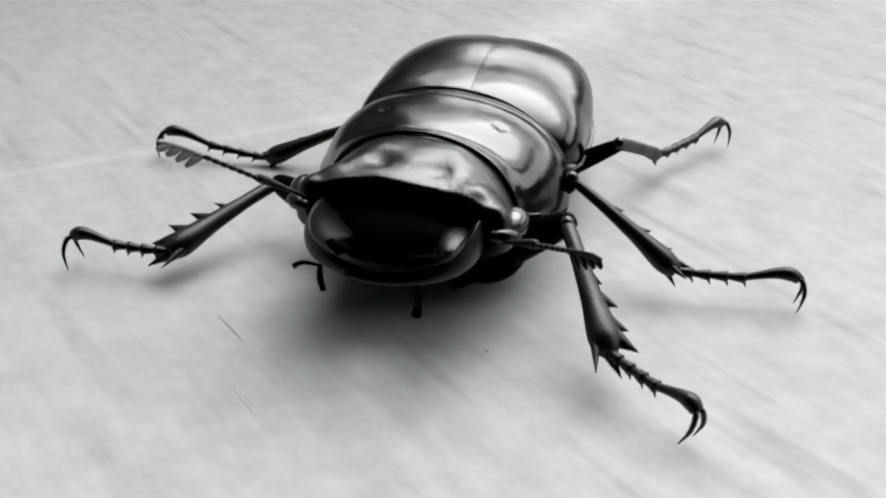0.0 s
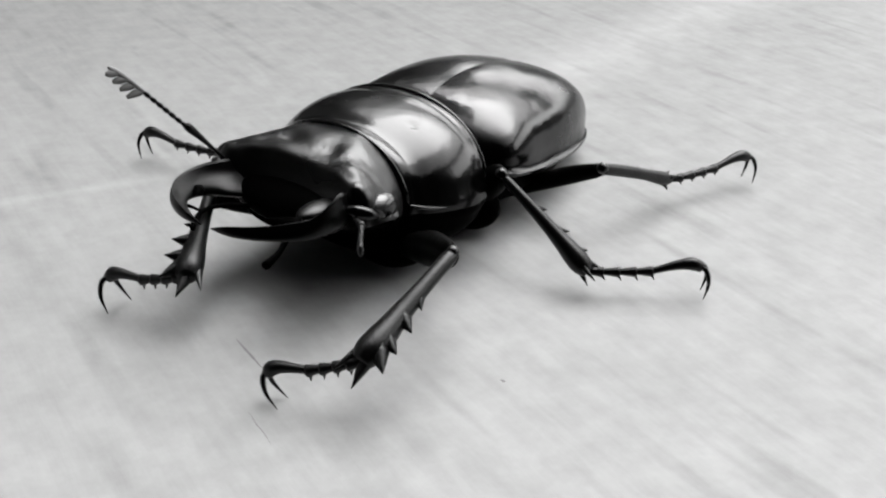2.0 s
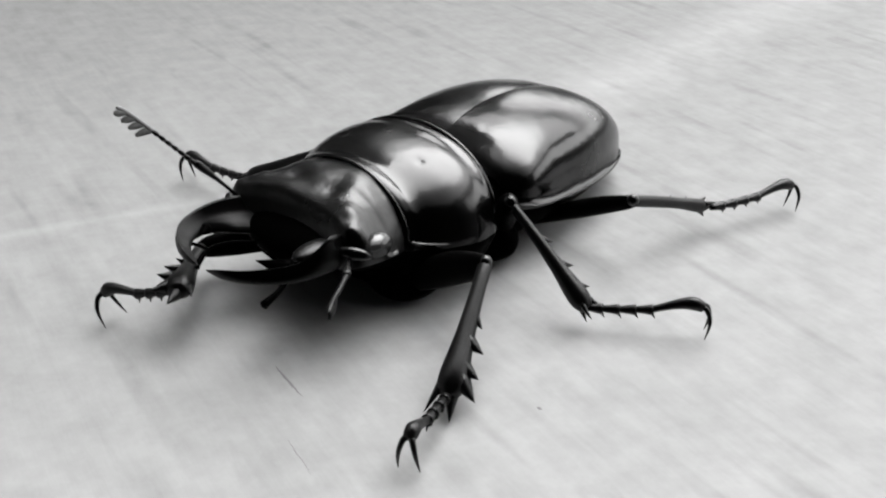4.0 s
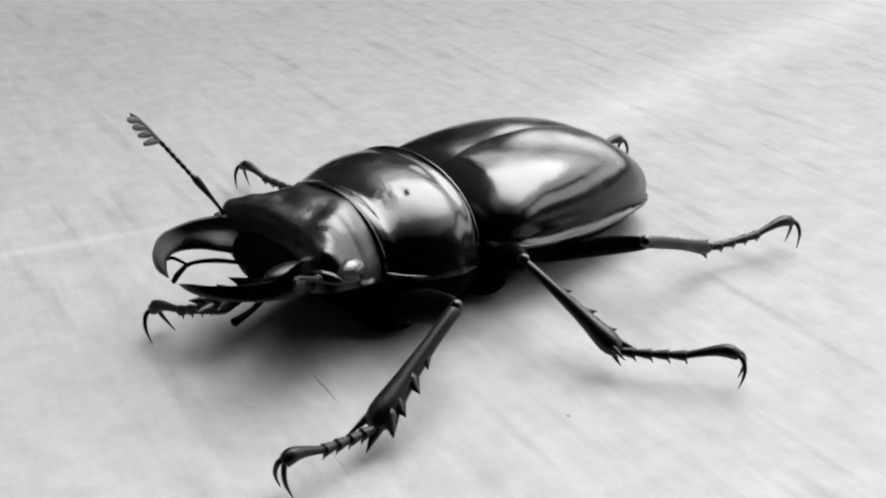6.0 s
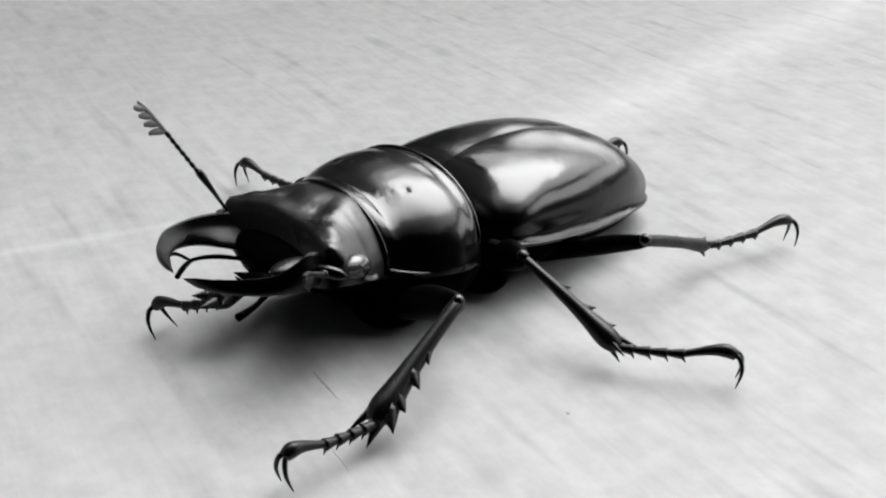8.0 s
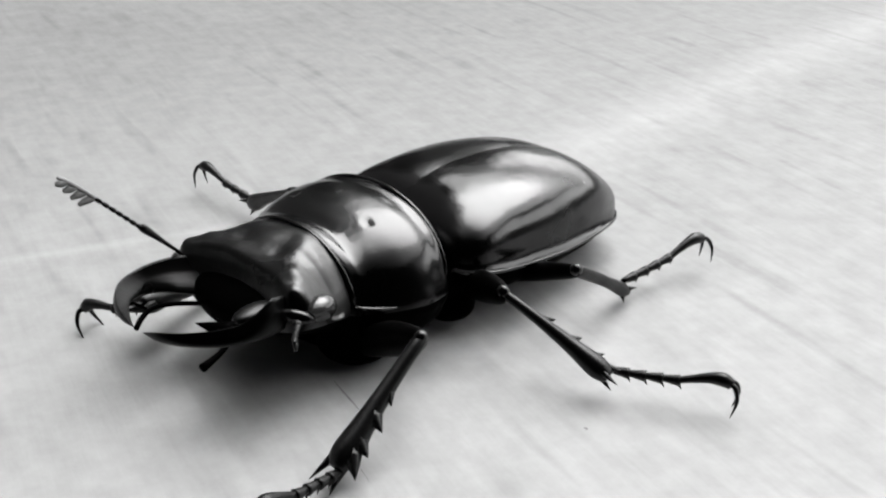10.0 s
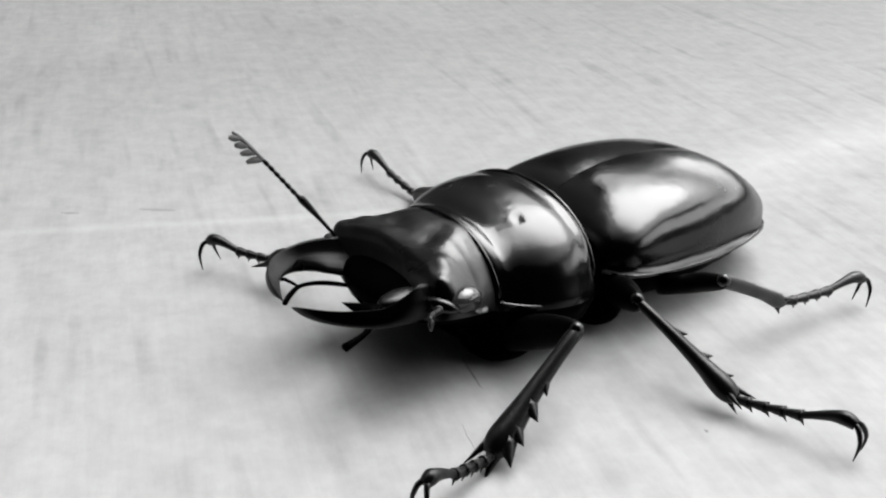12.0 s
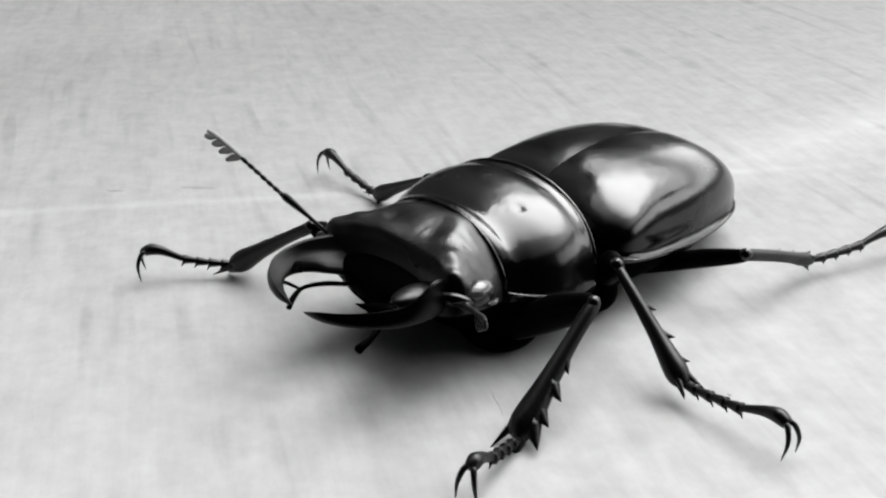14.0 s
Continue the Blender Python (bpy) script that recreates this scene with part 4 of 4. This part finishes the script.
    walk(legs['right_front'][2], [
        at(0, 12.42, -18, 0.61, 0, 16.89, -84.25),
        at(0.5, 14.76, -16.53, 1.27, 0, 16.99, -77.3),
        at(1, 18.55, -11.85, 1.95, -0, 18.63, -64.51),
        at(1.5, 21.59, -5.74, 3.63, -0, 29.62, -73.06),
        at(2, 23.21, -1.66, 3.87, 0, 33.76, -82.63),
        at(2.5, 23.97, -0.99, 3.77, 0, 35.05, -83.98),
        at(3, 24.37, -0.34, 3.96, 0, 37.56, -82.36),
        at(3.5, 23.54, -0.58, 4.43, -0, 40.22, -84.89),
        at(3.7, 23.32, -2.89, 4.94, 0, 32.63, -72.37),
        at(5.8, 19.02, -0.65, 4.99, 0, 37.36, -74.57),
        at(6.5, 19.24, -0.29, 4.89, 0, 35.21, -76.74),
        at(7.5, 18.68, -0.68, 4.77, -0, 36.81, -71.08),
        at(8.7, 18.47, -1.58, 4.79, 0, 35.94, -75.97),
        at(10.8, 15.2, -13.05, 4.53, -0, 23.94, -69.38),
        at(11, 15.09, -13.84, 3.77, 0, 19.65, -69.83),
        at(11.5, 14.19, -15.7, 3.15, 0, 15.85, -67.01),
        at(12, 14.05, -16.08, 3.22, -0, 15.37, -66.84),
        at(12.5, 13.55, -16.39, 2.82, -0, 13.4, -66.2),
        at(13, 12.38, -21.87, 0.78, 0, 1.14, -33.78),
        at(13.5, 15.28, -20.95, 1.07, -0, 1.92, -42.57),
        at(14, 14.41, -20.09, 1.2, -0, 5.96, -38.54),
    ])
    walk(legs['right_middle'][0], [
        at(0, -9.98, -11.09, 4.68, 0, 8.17, 43.08),
        at(0.5, -8.13, -13.18, 3.09, 0, -2.73, 61.73),
        at(1, -5.41, -14.54, 3.69, 0, 1.21, 81.14),
        at(1.5, -2.94, -12.41, 5.89, 0, 18.9, 98.76),
        at(2, 1.35, -9.98, 6.82, 0, 25.48, 140.06),
        at(2.5, -5.18, -14.55, 4.28, 0, 4.89, 82.55),
        at(3, -4.77, -14.43, 3.83, -0, 2.13, 85.08),
        at(3.5, 1.8, -9.12, 7.21, 0, 28.5, 148.03),
        at(3.7, 2, -9.42, 7.78, -0, 30.84, 146.85),
        at(5.8, -0.74, -9.34, 7.72, -0, 39.94, 130.32),
        at(7.5, -0.65, -9.6, 7.75, -0, 38.73, 129.3),
        at(8.7, -1.67, -9.8, 7.81, 0, 41.39, 118.44),
        at(10.8, -3.68, -15.48, 4.84, 0, 7.65, 91.82),
        at(11, -4.79, -15.39, 4.43, 0, 5.38, 85.41),
        at(11.5, -5.42, -16.48, 4.36, 0, 4.42, 82.65),
        at(12, -5.14, -16.22, 4.67, 0, 6.21, 83.92),
        at(12.5, -5.38, -16.4, 4.62, 0, 5.81, 82.77),
        at(13, -8.26, -17.86, 3.61, 0, 0.47, 71),
        at(13.5, -8.95, -17.46, 4.38, 0, 3.89, 67.52),
        at(14, -4.83, -16.09, 4.84, 0, 7.17, 85.52),
    ])
    walk(legs['right_middle'][1], [
        at(0, -9.98, -11.09, 4.68, 0, 26.55, -82.22),
        at(0.5, -8.13, -13.18, 3.09, 0, 18.44, -76.17),
        at(1, -5.41, -14.54, 3.69, 0, 19.16, -72.47),
        at(1.5, -2.94, -12.41, 5.89, 0, 32.43, -84.62),
        at(2, 1.35, -9.98, 6.82, 0, 25.48, -81.22),
        at(2.5, -5.18, -14.55, 4.28, -0, 10.75, -25.97),
        at(3, -4.77, -14.43, 3.83, -0, 8.98, -22.04),
        at(3.5, 1.8, -9.12, 7.21, -0, 28.16, -76.31),
        at(3.7, 2, -9.42, 7.78, -0, 26.62, -71.6),
        at(5.8, -0.74, -9.34, 7.72, -0, 28.02, -91.56),
        at(7.5, -0.65, -9.6, 7.75, 0, 27.65, -90.93),
        at(8.7, -1.67, -9.8, 7.81, 0, 26.81, -92.19),
        at(10.8, -3.68, -15.48, 4.84, 0, 22.77, -105.96),
        at(11, -4.79, -15.39, 4.43, 0, 22.73, -100.85),
        at(11.5, -5.42, -16.48, 4.36, -0, 23.47, -104.97),
        at(12, -5.14, -16.22, 4.67, 0, 24.65, -106.67),
        at(12.5, -5.38, -16.4, 4.62, 0, 26.36, -106.53),
        at(13, -8.26, -17.86, 3.61, 0, 24.88, -112.23),
        at(13.5, -8.95, -17.46, 4.38, 0, 24.05, -112.18),
        at(14, -4.83, -16.09, 4.84, -0, 27.24, -97.49),
    ])
    walk(legs['right_middle'][2], [
        at(0, -8.78, -19.87, 0.25, 0, 4.77, -79.96),
        at(0.5, -5.88, -22.3, -0.05, 0, 5.31, -71.85),
        at(1, -2.59, -23.46, 0.44, 0, 3.81, -82.21),
        at(1.5, -2.15, -20.73, 0.58, 0, 5.91, -73.23),
        at(2, 2.71, -18.81, 2.56, -0, 15.61, -87.5),
        at(2.5, 3.56, -18.81, 2.43, -0, 16.66, -90.05),
        at(3, 4.29, -18.1, 2.29, -0, 17.98, -90.2),
        at(3.5, 3.86, -17.6, 2.54, -0, 16.09, -90.05),
        at(3.7, 4.79, -17.82, 3.34, 0, 16.43, -89.14),
        at(5.8, -0.98, -18.08, 3.07, -0, 14.62, -89.85),
        at(7.5, -0.79, -18.37, 3.15, 0, 14.3, -89.72),
        at(8.7, -2.01, -18.63, 3.34, 0, 13.87, -90.88),
        at(10.8, -6.19, -24.26, 1.01, 0, 1.21, -91.83),
        at(11, -6.51, -24.36, 0.61, 0, 1.8, -92.9),
        at(11.5, -7.76, -25.25, 0.41, 0, 3.14, -89.41),
        at(12, -7.72, -24.84, 0.54, 0, 2.39, -93.11),
        at(12.5, -7.91, -24.91, 0.22, 0, 3.26, -95.11),
        at(13, -11.66, -26.18, -0.56, 0, 4.52, -95.39),
        at(13.5, -12.36, -25.83, 0.35, 0, 3, -113.65),
        at(14, -5.98, -24.81, 0.3, 0, 3.64, -95.24),
    ])
    walk(legs['right_hind'][0], [
        at(0, -14.32, -9.9, 6.3, -0, 22, 52.4),
        at(0.5, -14.32, -9.9, 6.3, -0, 22, 52.4),
        at(1, -14.32, -9.9, 6.3, -0, 22, 52.4),
        at(1.5, -14.32, -9.9, 6.3, -0, 22, 52.4),
        at(2, -14.32, -9.9, 6.3, -0, 22, 52.4),
        at(2.5, -14.32, -9.9, 6.3, -0, 22, 52.4),
        at(3, -14.32, -9.9, 6.3, -0, 22, 52.4),
        at(3.5, -14.32, -9.9, 6.3, -0, 22, 52.4),
        at(3.7, -14.32, -9.9, 6.3, -0, 22, 52.4),
        at(5.8, -17.71, -11.36, 5.49, 0, 10.68, 26.97),
        at(6.5, -17.71, -11.36, 5.49, 0, 10.68, 26.97),
        at(7.5, -17.71, -11.36, 5.49, 0, 10.68, 26.97),
        at(8.5, -17.71, -11.36, 5.49, 0, 10.68, 26.97),
        at(8.7, -17.71, -11.36, 5.49, 0, 10.68, 26.97),
        at(10.8, -14.32, -9.9, 6.3, -0, 22, 52.4),
        at(11, -14.32, -9.9, 6.3, -0, 22, 52.4),
        at(11.5, -14.32, -9.9, 6.3, -0, 22, 52.4),
        at(12, -14.32, -9.9, 6.3, -0, 22, 52.4),
        at(12.5, -14.32, -9.9, 6.3, -0, 22, 52.4),
        at(13, -14.32, -9.9, 6.3, -0, 22, 52.4),
        at(13.5, -14.32, -9.9, 6.3, -0, 22, 52.4),
        at(14, -14.32, -9.9, 6.3, -0, 22, 52.4),
    ])
    walk(legs['right_hind'][1], [
        at(0, -14.32, -9.9, 6.3, 0, 22.5, -157.5),
        at(0.5, -14.32, -9.9, 6.3, 0, 22.5, -157.5),
        at(1, -14.32, -9.9, 6.3, 0, 22.5, -157.5),
        at(1.5, -14.32, -9.9, 6.3, 0, 22.5, -157.5),
        at(2, -14.32, -9.9, 6.3, 0, 22.5, -157.5),
        at(2.5, -14.32, -9.9, 6.3, 0, 22.5, -157.5),
        at(3, -14.32, -9.9, 6.3, 0, 22.5, -157.5),
        at(3.5, -14.32, -9.9, 6.3, 0, 22.5, -157.5),
        at(3.7, -14.32, -9.9, 6.3, 0, 22.5, -157.5),
        at(5.8, -17.71, -11.36, 5.49, -0, 15.42, 153.73),
        at(6.5, -17.71, -11.36, 5.49, -0, 15.42, 153.73),
        at(7.5, -17.71, -11.36, 5.49, -0, 15.42, 153.73),
        at(8.5, -17.71, -11.36, 5.49, -0, 15.42, 153.73),
        at(8.7, -17.71, -11.36, 5.49, -0, 15.42, 153.73),
        at(10.8, -14.32, -9.9, 6.3, 0, 22.5, -157.5),
        at(11, -14.32, -9.9, 6.3, 0, 22.5, -157.5),
        at(11.5, -14.32, -9.9, 6.3, 0, 22.5, -157.5),
        at(12, -14.32, -9.9, 6.3, 0, 22.5, -157.5),
        at(12.5, -14.32, -9.9, 6.3, 0, 22.5, -157.5),
        at(13, -14.32, -9.9, 6.3, 0, 22.5, -157.5),
        at(13.5, -14.32, -9.9, 6.3, 0, 22.5, -157.5),
        at(14, -14.32, -9.9, 6.3, 0, 22.5, -157.5),
    ])
    walk(legs['right_hind'][2], [
        at(0, -23, -13.5, 2.4, 0, 15.48, 157.38),
        at(0.5, -23, -13.5, 2.4, 0, 15.48, 157.38),
        at(1, -23, -13.5, 2.4, 0, 15.48, 157.38),
        at(1.5, -23, -13.5, 2.4, 0, 15.48, 157.38),
        at(2, -23, -13.5, 2.4, 0, 15.48, 157.38),
        at(2.5, -23, -13.5, 2.4, 0, 15.48, 157.38),
        at(3, -23, -13.5, 2.4, 0, 15.48, 157.38),
        at(3.5, -23, -13.5, 2.4, 0, 15.48, 157.38),
        at(3.7, -23, -13.5, 2.4, 0, 15.48, 157.38),
        at(5.8, -27.13, -6.71, 2.59, -0, 16.24, -177.94),
        at(6.5, -27.13, -6.71, 2.59, -0, 16.24, -177.94),
        at(7.5, -27.13, -6.71, 2.59, -0, 16.24, -177.94),
        at(8.5, -27.13, -6.71, 2.59, -0, 16.24, -177.94),
        at(8.7, -27.13, -6.71, 2.59, -0, 16.24, -177.94),
        at(10.8, -23, -13.5, 2.4, 0, 15.48, 157.38),
        at(11, -23, -13.5, 2.4, 0, 15.48, 157.38),
        at(11.5, -23, -13.5, 2.4, 0, 15.48, 157.38),
        at(12, -23, -13.5, 2.4, 0, 15.48, 157.38),
        at(12.5, -23, -13.5, 2.4, 0, 15.48, 157.38),
        at(13, -23, -13.5, 2.4, 0, 15.48, 157.38),
        at(13.5, -23, -13.5, 2.4, 0, 15.48, 157.38),
        at(14, -23, -13.5, 2.4, 0, 15.48, 157.38),
    ])
    walk(abdomen, [
        at(0, 0, 0, 6, 0, 3.8, 3.75),
        at(0.5, 0, 0, 6, 0, 2.6, 7),
        at(1, 0, 0, 6, 0, 1.3, 5.75),
        at(1.5, 0, 0, 6, 0, 0.2, 4.75),
        at(2, 0, 0, 6, 0, -1, 3.25),
        at(2.5, 0, 0, 6, 0, -1, 3.25),
        at(3, 0, 0, 6, 0, -1, 3),
        at(3.5, 0, 0, 6, 0, -1, 3.75),
        at(3.7, 0, 0, 6, 0, -1, 6),
        at(5.8, 0, 0, 6, 0, -1, -2.25),
        at(6, 0, 0, 6, 0, -1, -1.75),
        at(6.5, 0, 0, 6, 0, -1, -1.5),
        at(7, 0, 0, 6, 0, -1, -1.5),
        at(7.5, 0, 0, 6, 0, -1, -1.5),
        at(8, 0, 0, 6, 0, -1, -1.5),
        at(8.5, 0, 0, 6, 0, -1, -1),
        at(8.7, 0, 0, 6, 0, -1, -1.75),
        at(10.8, 0, 0, 6, 0, -1, -4.25),
        at(11, 0, 0, 6, 0, -1, -1),
        at(11.5, 0, 0, 6, 0, -1, -0.75),
        at(12, 0, 0, 6, 0, -1, -1),
        at(12.5, 0, 0, 6, 0, -1, -1.25),
        at(13, 0, 0, 6, 0, -0.4, -1.5),
        at(13.5, 0, 0, 6, 0, -0.4, 1.25),
        at(14, 0, 0, 6, 0, -0.4, 1.75),
    ])
    walk(right_antenna, [
        at(0, 6.2, -6.2, 2.6, 0, -34.56, -39.8),
        at(0.5, 6.2, -6.2, 2.6, 0, -31.61, -51.79),
        at(1, 6.2, -6.2, 2.6, 0, -36.85, -34.32),
        at(1.5, 6.2, -6.2, 2.6, 0, -39.17, -21.43),
        at(2, 6.2, -6.2, 2.6, -0, -46.33, -19.57),
        at(2.5, 6.2, -6.2, 2.6, 0, -44.27, -29.04),
        at(3, 6.2, -6.2, 2.6, -0, -44.2, -29.05),
        at(3.5, 6.2, -6.2, 2.6, 0, -48.88, -21.76),
        at(3.7, 6.2, -6.2, 2.6, -0, -48.36, -23.72),
        at(5.8, 6.2, -6.2, 2.6, 0, -55.71, -4.18),
        at(6.5, 6.2, -6.2, 2.6, -0, -54.71, -7.43),
        at(7.5, 6.2, -6.2, 2.6, 0, -55.65, -11.07),
        at(8, 6.2, -6.2, 2.6, 0, -57.89, -10.06),
        at(8.5, 6.2, -6.2, 2.6, -0, -50.89, -17.36),
        at(8.7, 6.2, -6.2, 2.6, 0, -43.91, -16.3),
        at(10.8, 6.2, -6.2, 2.6, 0, -50.56, -11.01),
        at(11, 6.2, -6.2, 2.6, 0, -52.56, -20.22),
        at(11.5, 6.2, -6.2, 2.6, -0, -47.42, -14.5),
        at(12, 6.2, -6.2, 2.6, 0, -51.89, -20.76),
        at(12.5, 6.2, -6.2, 2.6, 0, -51.67, -9.63),
        at(13, 6.2, -6.2, 2.6, 0, -54.64, -9.79),
        at(13.5, 6.2, -6.2, 2.6, -0, -45.35, -33.87),
        at(14, 6.2, -6.2, 2.6, 0, -43.13, -50.52),
    ])
    walk(right_club, [
        at(0, 6.2, -6.2, 2.6, 0, -34.56, -39.8),
        at(0.5, 6.2, -6.2, 2.6, 0, -31.61, -51.79),
        at(1, 6.2, -6.2, 2.6, 0, -36.85, -34.32),
        at(1.5, 6.2, -6.2, 2.6, 0, -39.17, -21.43),
        at(2, 6.2, -6.2, 2.6, -0, -46.33, -19.57),
        at(2.5, 6.2, -6.2, 2.6, 0, -44.27, -29.04),
        at(3, 6.2, -6.2, 2.6, -0, -44.2, -29.05),
        at(3.5, 6.2, -6.2, 2.6, 0, -48.88, -21.76),
        at(3.7, 6.2, -6.2, 2.6, -0, -48.36, -23.72),
        at(5.8, 6.2, -6.2, 2.6, 0, -55.71, -4.18),
        at(6.5, 6.2, -6.2, 2.6, -0, -54.71, -7.43),
        at(7.5, 6.2, -6.2, 2.6, 0, -55.65, -11.07),
        at(8, 6.2, -6.2, 2.6, 0, -57.89, -10.06),
        at(8.5, 6.2, -6.2, 2.6, -0, -50.89, -17.36),
        at(8.7, 6.2, -6.2, 2.6, 0, -43.91, -16.3),
        at(10.8, 6.2, -6.2, 2.6, 0, -50.56, -11.01),
        at(11, 6.2, -6.2, 2.6, 0, -52.56, -20.22),
        at(11.5, 6.2, -6.2, 2.6, -0, -47.42, -14.5),
        at(12, 6.2, -6.2, 2.6, 0, -51.89, -20.76),
        at(12.5, 6.2, -6.2, 2.6, 0, -51.67, -9.63),
        at(13, 6.2, -6.2, 2.6, 0, -54.64, -9.79),
        at(13.5, 6.2, -6.2, 2.6, -0, -45.35, -33.87),
        at(14, 6.2, -6.2, 2.6, 0, -43.13, -50.52),
    ])
    walk(left_antenna, [
        at(0, 6.2, 6.2, 1.6, -0, -22.66, 48.91),
        at(0.5, 6.2, 6.2, 1.6, 0, -18.06, 42.82),
        at(1, 6.2, 6.2, 1.6, 0, -21.57, 42.81),
        at(1.5, 6.2, 6.2, 1.6, 0, -18.99, 46.68),
        at(2, 6.2, 6.2, 1.6, -0, -15.73, 42.17),
        at(2.5, 6.2, 6.2, 1.6, 0, -19.11, 35.73),
        at(3, 6.2, 6.2, 1.6, 0, -19.99, 33.91),
        at(3.5, 6.2, 6.2, 1.6, 0, -9.2, 30.06),
        at(3.7, 6.2, 6.2, 1.6, 0, -9.49, 39.02),
        at(5.8, 6.2, 6.2, 1.6, -0, -27.38, 44.69),
        at(6.5, 6.2, 6.2, 1.6, 0, -26.1, 45.2),
        at(7.5, 6.2, 6.2, 1.6, 0, -26.63, 44.65),
        at(8.5, 6.2, 6.2, 1.6, -0, -20.31, 47.24),
        at(8.7, 6.2, 6.2, 1.6, 0, -14.79, 58.34),
        at(10.8, 6.2, 6.2, 1.6, -0, -25.1, 50.45),
        at(11, 6.2, 6.2, 1.6, -0, -24.99, 51.13),
        at(12, 6.2, 6.2, 1.6, 0, -24.54, 50.16),
        at(12.5, 6.2, 6.2, 1.6, 0, -23.46, 50.71),
        at(13, 6.2, 6.2, 1.6, 0, -21.14, 50.74),
        at(13.5, 6.2, 6.2, 1.6, 0, -20.21, 59.91),
        at(14, 6.2, 6.2, 1.6, 0, -23.08, 56.53),
    ])
    walk(left_club, [
        at(0, 6.2, 6.2, 1.6, -0, -22.66, 48.91),
        at(0.5, 6.2, 6.2, 1.6, 0, -18.06, 42.82),
        at(1, 6.2, 6.2, 1.6, 0, -21.57, 42.81),
        at(1.5, 6.2, 6.2, 1.6, 0, -18.99, 46.68),
        at(2, 6.2, 6.2, 1.6, -0, -15.73, 42.17),
        at(2.5, 6.2, 6.2, 1.6, 0, -19.11, 35.73),
        at(3, 6.2, 6.2, 1.6, 0, -19.99, 33.91),
        at(3.5, 6.2, 6.2, 1.6, 0, -9.2, 30.06),
        at(3.7, 6.2, 6.2, 1.6, 0, -9.49, 39.02),
        at(5.8, 6.2, 6.2, 1.6, -0, -27.38, 44.69),
        at(6.5, 6.2, 6.2, 1.6, 0, -26.1, 45.2),
        at(7.5, 6.2, 6.2, 1.6, 0, -26.63, 44.65),
        at(8.5, 6.2, 6.2, 1.6, -0, -20.31, 47.24),
        at(8.7, 6.2, 6.2, 1.6, 0, -14.79, 58.34),
        at(10.8, 6.2, 6.2, 1.6, -0, -25.1, 50.45),
        at(11, 6.2, 6.2, 1.6, -0, -24.99, 51.13),
        at(12, 6.2, 6.2, 1.6, 0, -24.54, 50.16),
        at(12.5, 6.2, 6.2, 1.6, 0, -23.46, 50.71),
        at(13, 6.2, 6.2, 1.6, 0, -21.14, 50.74),
        at(13.5, 6.2, 6.2, 1.6, 0, -20.21, 59.91),
        at(14, 6.2, 6.2, 1.6, 0, -23.08, 56.53),
    ])
    walk(jaws[1], [
        at(0, 5.2, 4.4, 1.5, 0, 0, -12),
        at(0.5, 5.2, 4.4, 1.5, 0, 0, -6),
        at(1, 5.2, 4.4, 1.5, 0, 0, 2),
        at(1.5, 5.2, 4.4, 1.5, 0, 0, 0),
        at(2, 5.2, 4.4, 1.5, 0, 0, 1),
        at(2.5, 5.2, 4.4, 1.5, 0, 0, 0),
        at(3.7, 5.2, 4.4, 1.5, 0, 0, 0),
        at(5.8, 5.2, 4.4, 1.5, 0, 0, 2),
        at(8.7, 5.2, 4.4, 1.5, 0, 0, 2),
        at(10.8, 5.2, 4.4, 1.5, 0, 0, 2),
        at(14, 5.2, 4.4, 1.5, 0, 0, 2),
    ])
    walk(jaws[-1], [
        at(0, 5.2, -4.4, 1.5, 0, 0, 17),
        at(0.5, 5.2, -4.4, 1.5, 0, 0, 12),
        at(1, 5.2, -4.4, 1.5, 0, 0, 5),
        at(1.5, 5.2, -4.4, 1.5, 0, 0, 1),
        at(2, 5.2, -4.4, 1.5, 0, 0, 0),
        at(2.5, 5.2, -4.4, 1.5, 0, 0, 0),
        at(3.7, 5.2, -4.4, 1.5, 0, 0, 0),
        at(5.8, 5.2, -4.4, 1.5, 0, 0, -2),
        at(8.7, 5.2, -4.4, 1.5, 0, 0, -2),
        at(10.8, 5.2, -4.4, 1.5, 0, 0, -1),
        at(14, 5.2, -4.4, 1.5, 0, 0, -1),
    ])


motions()
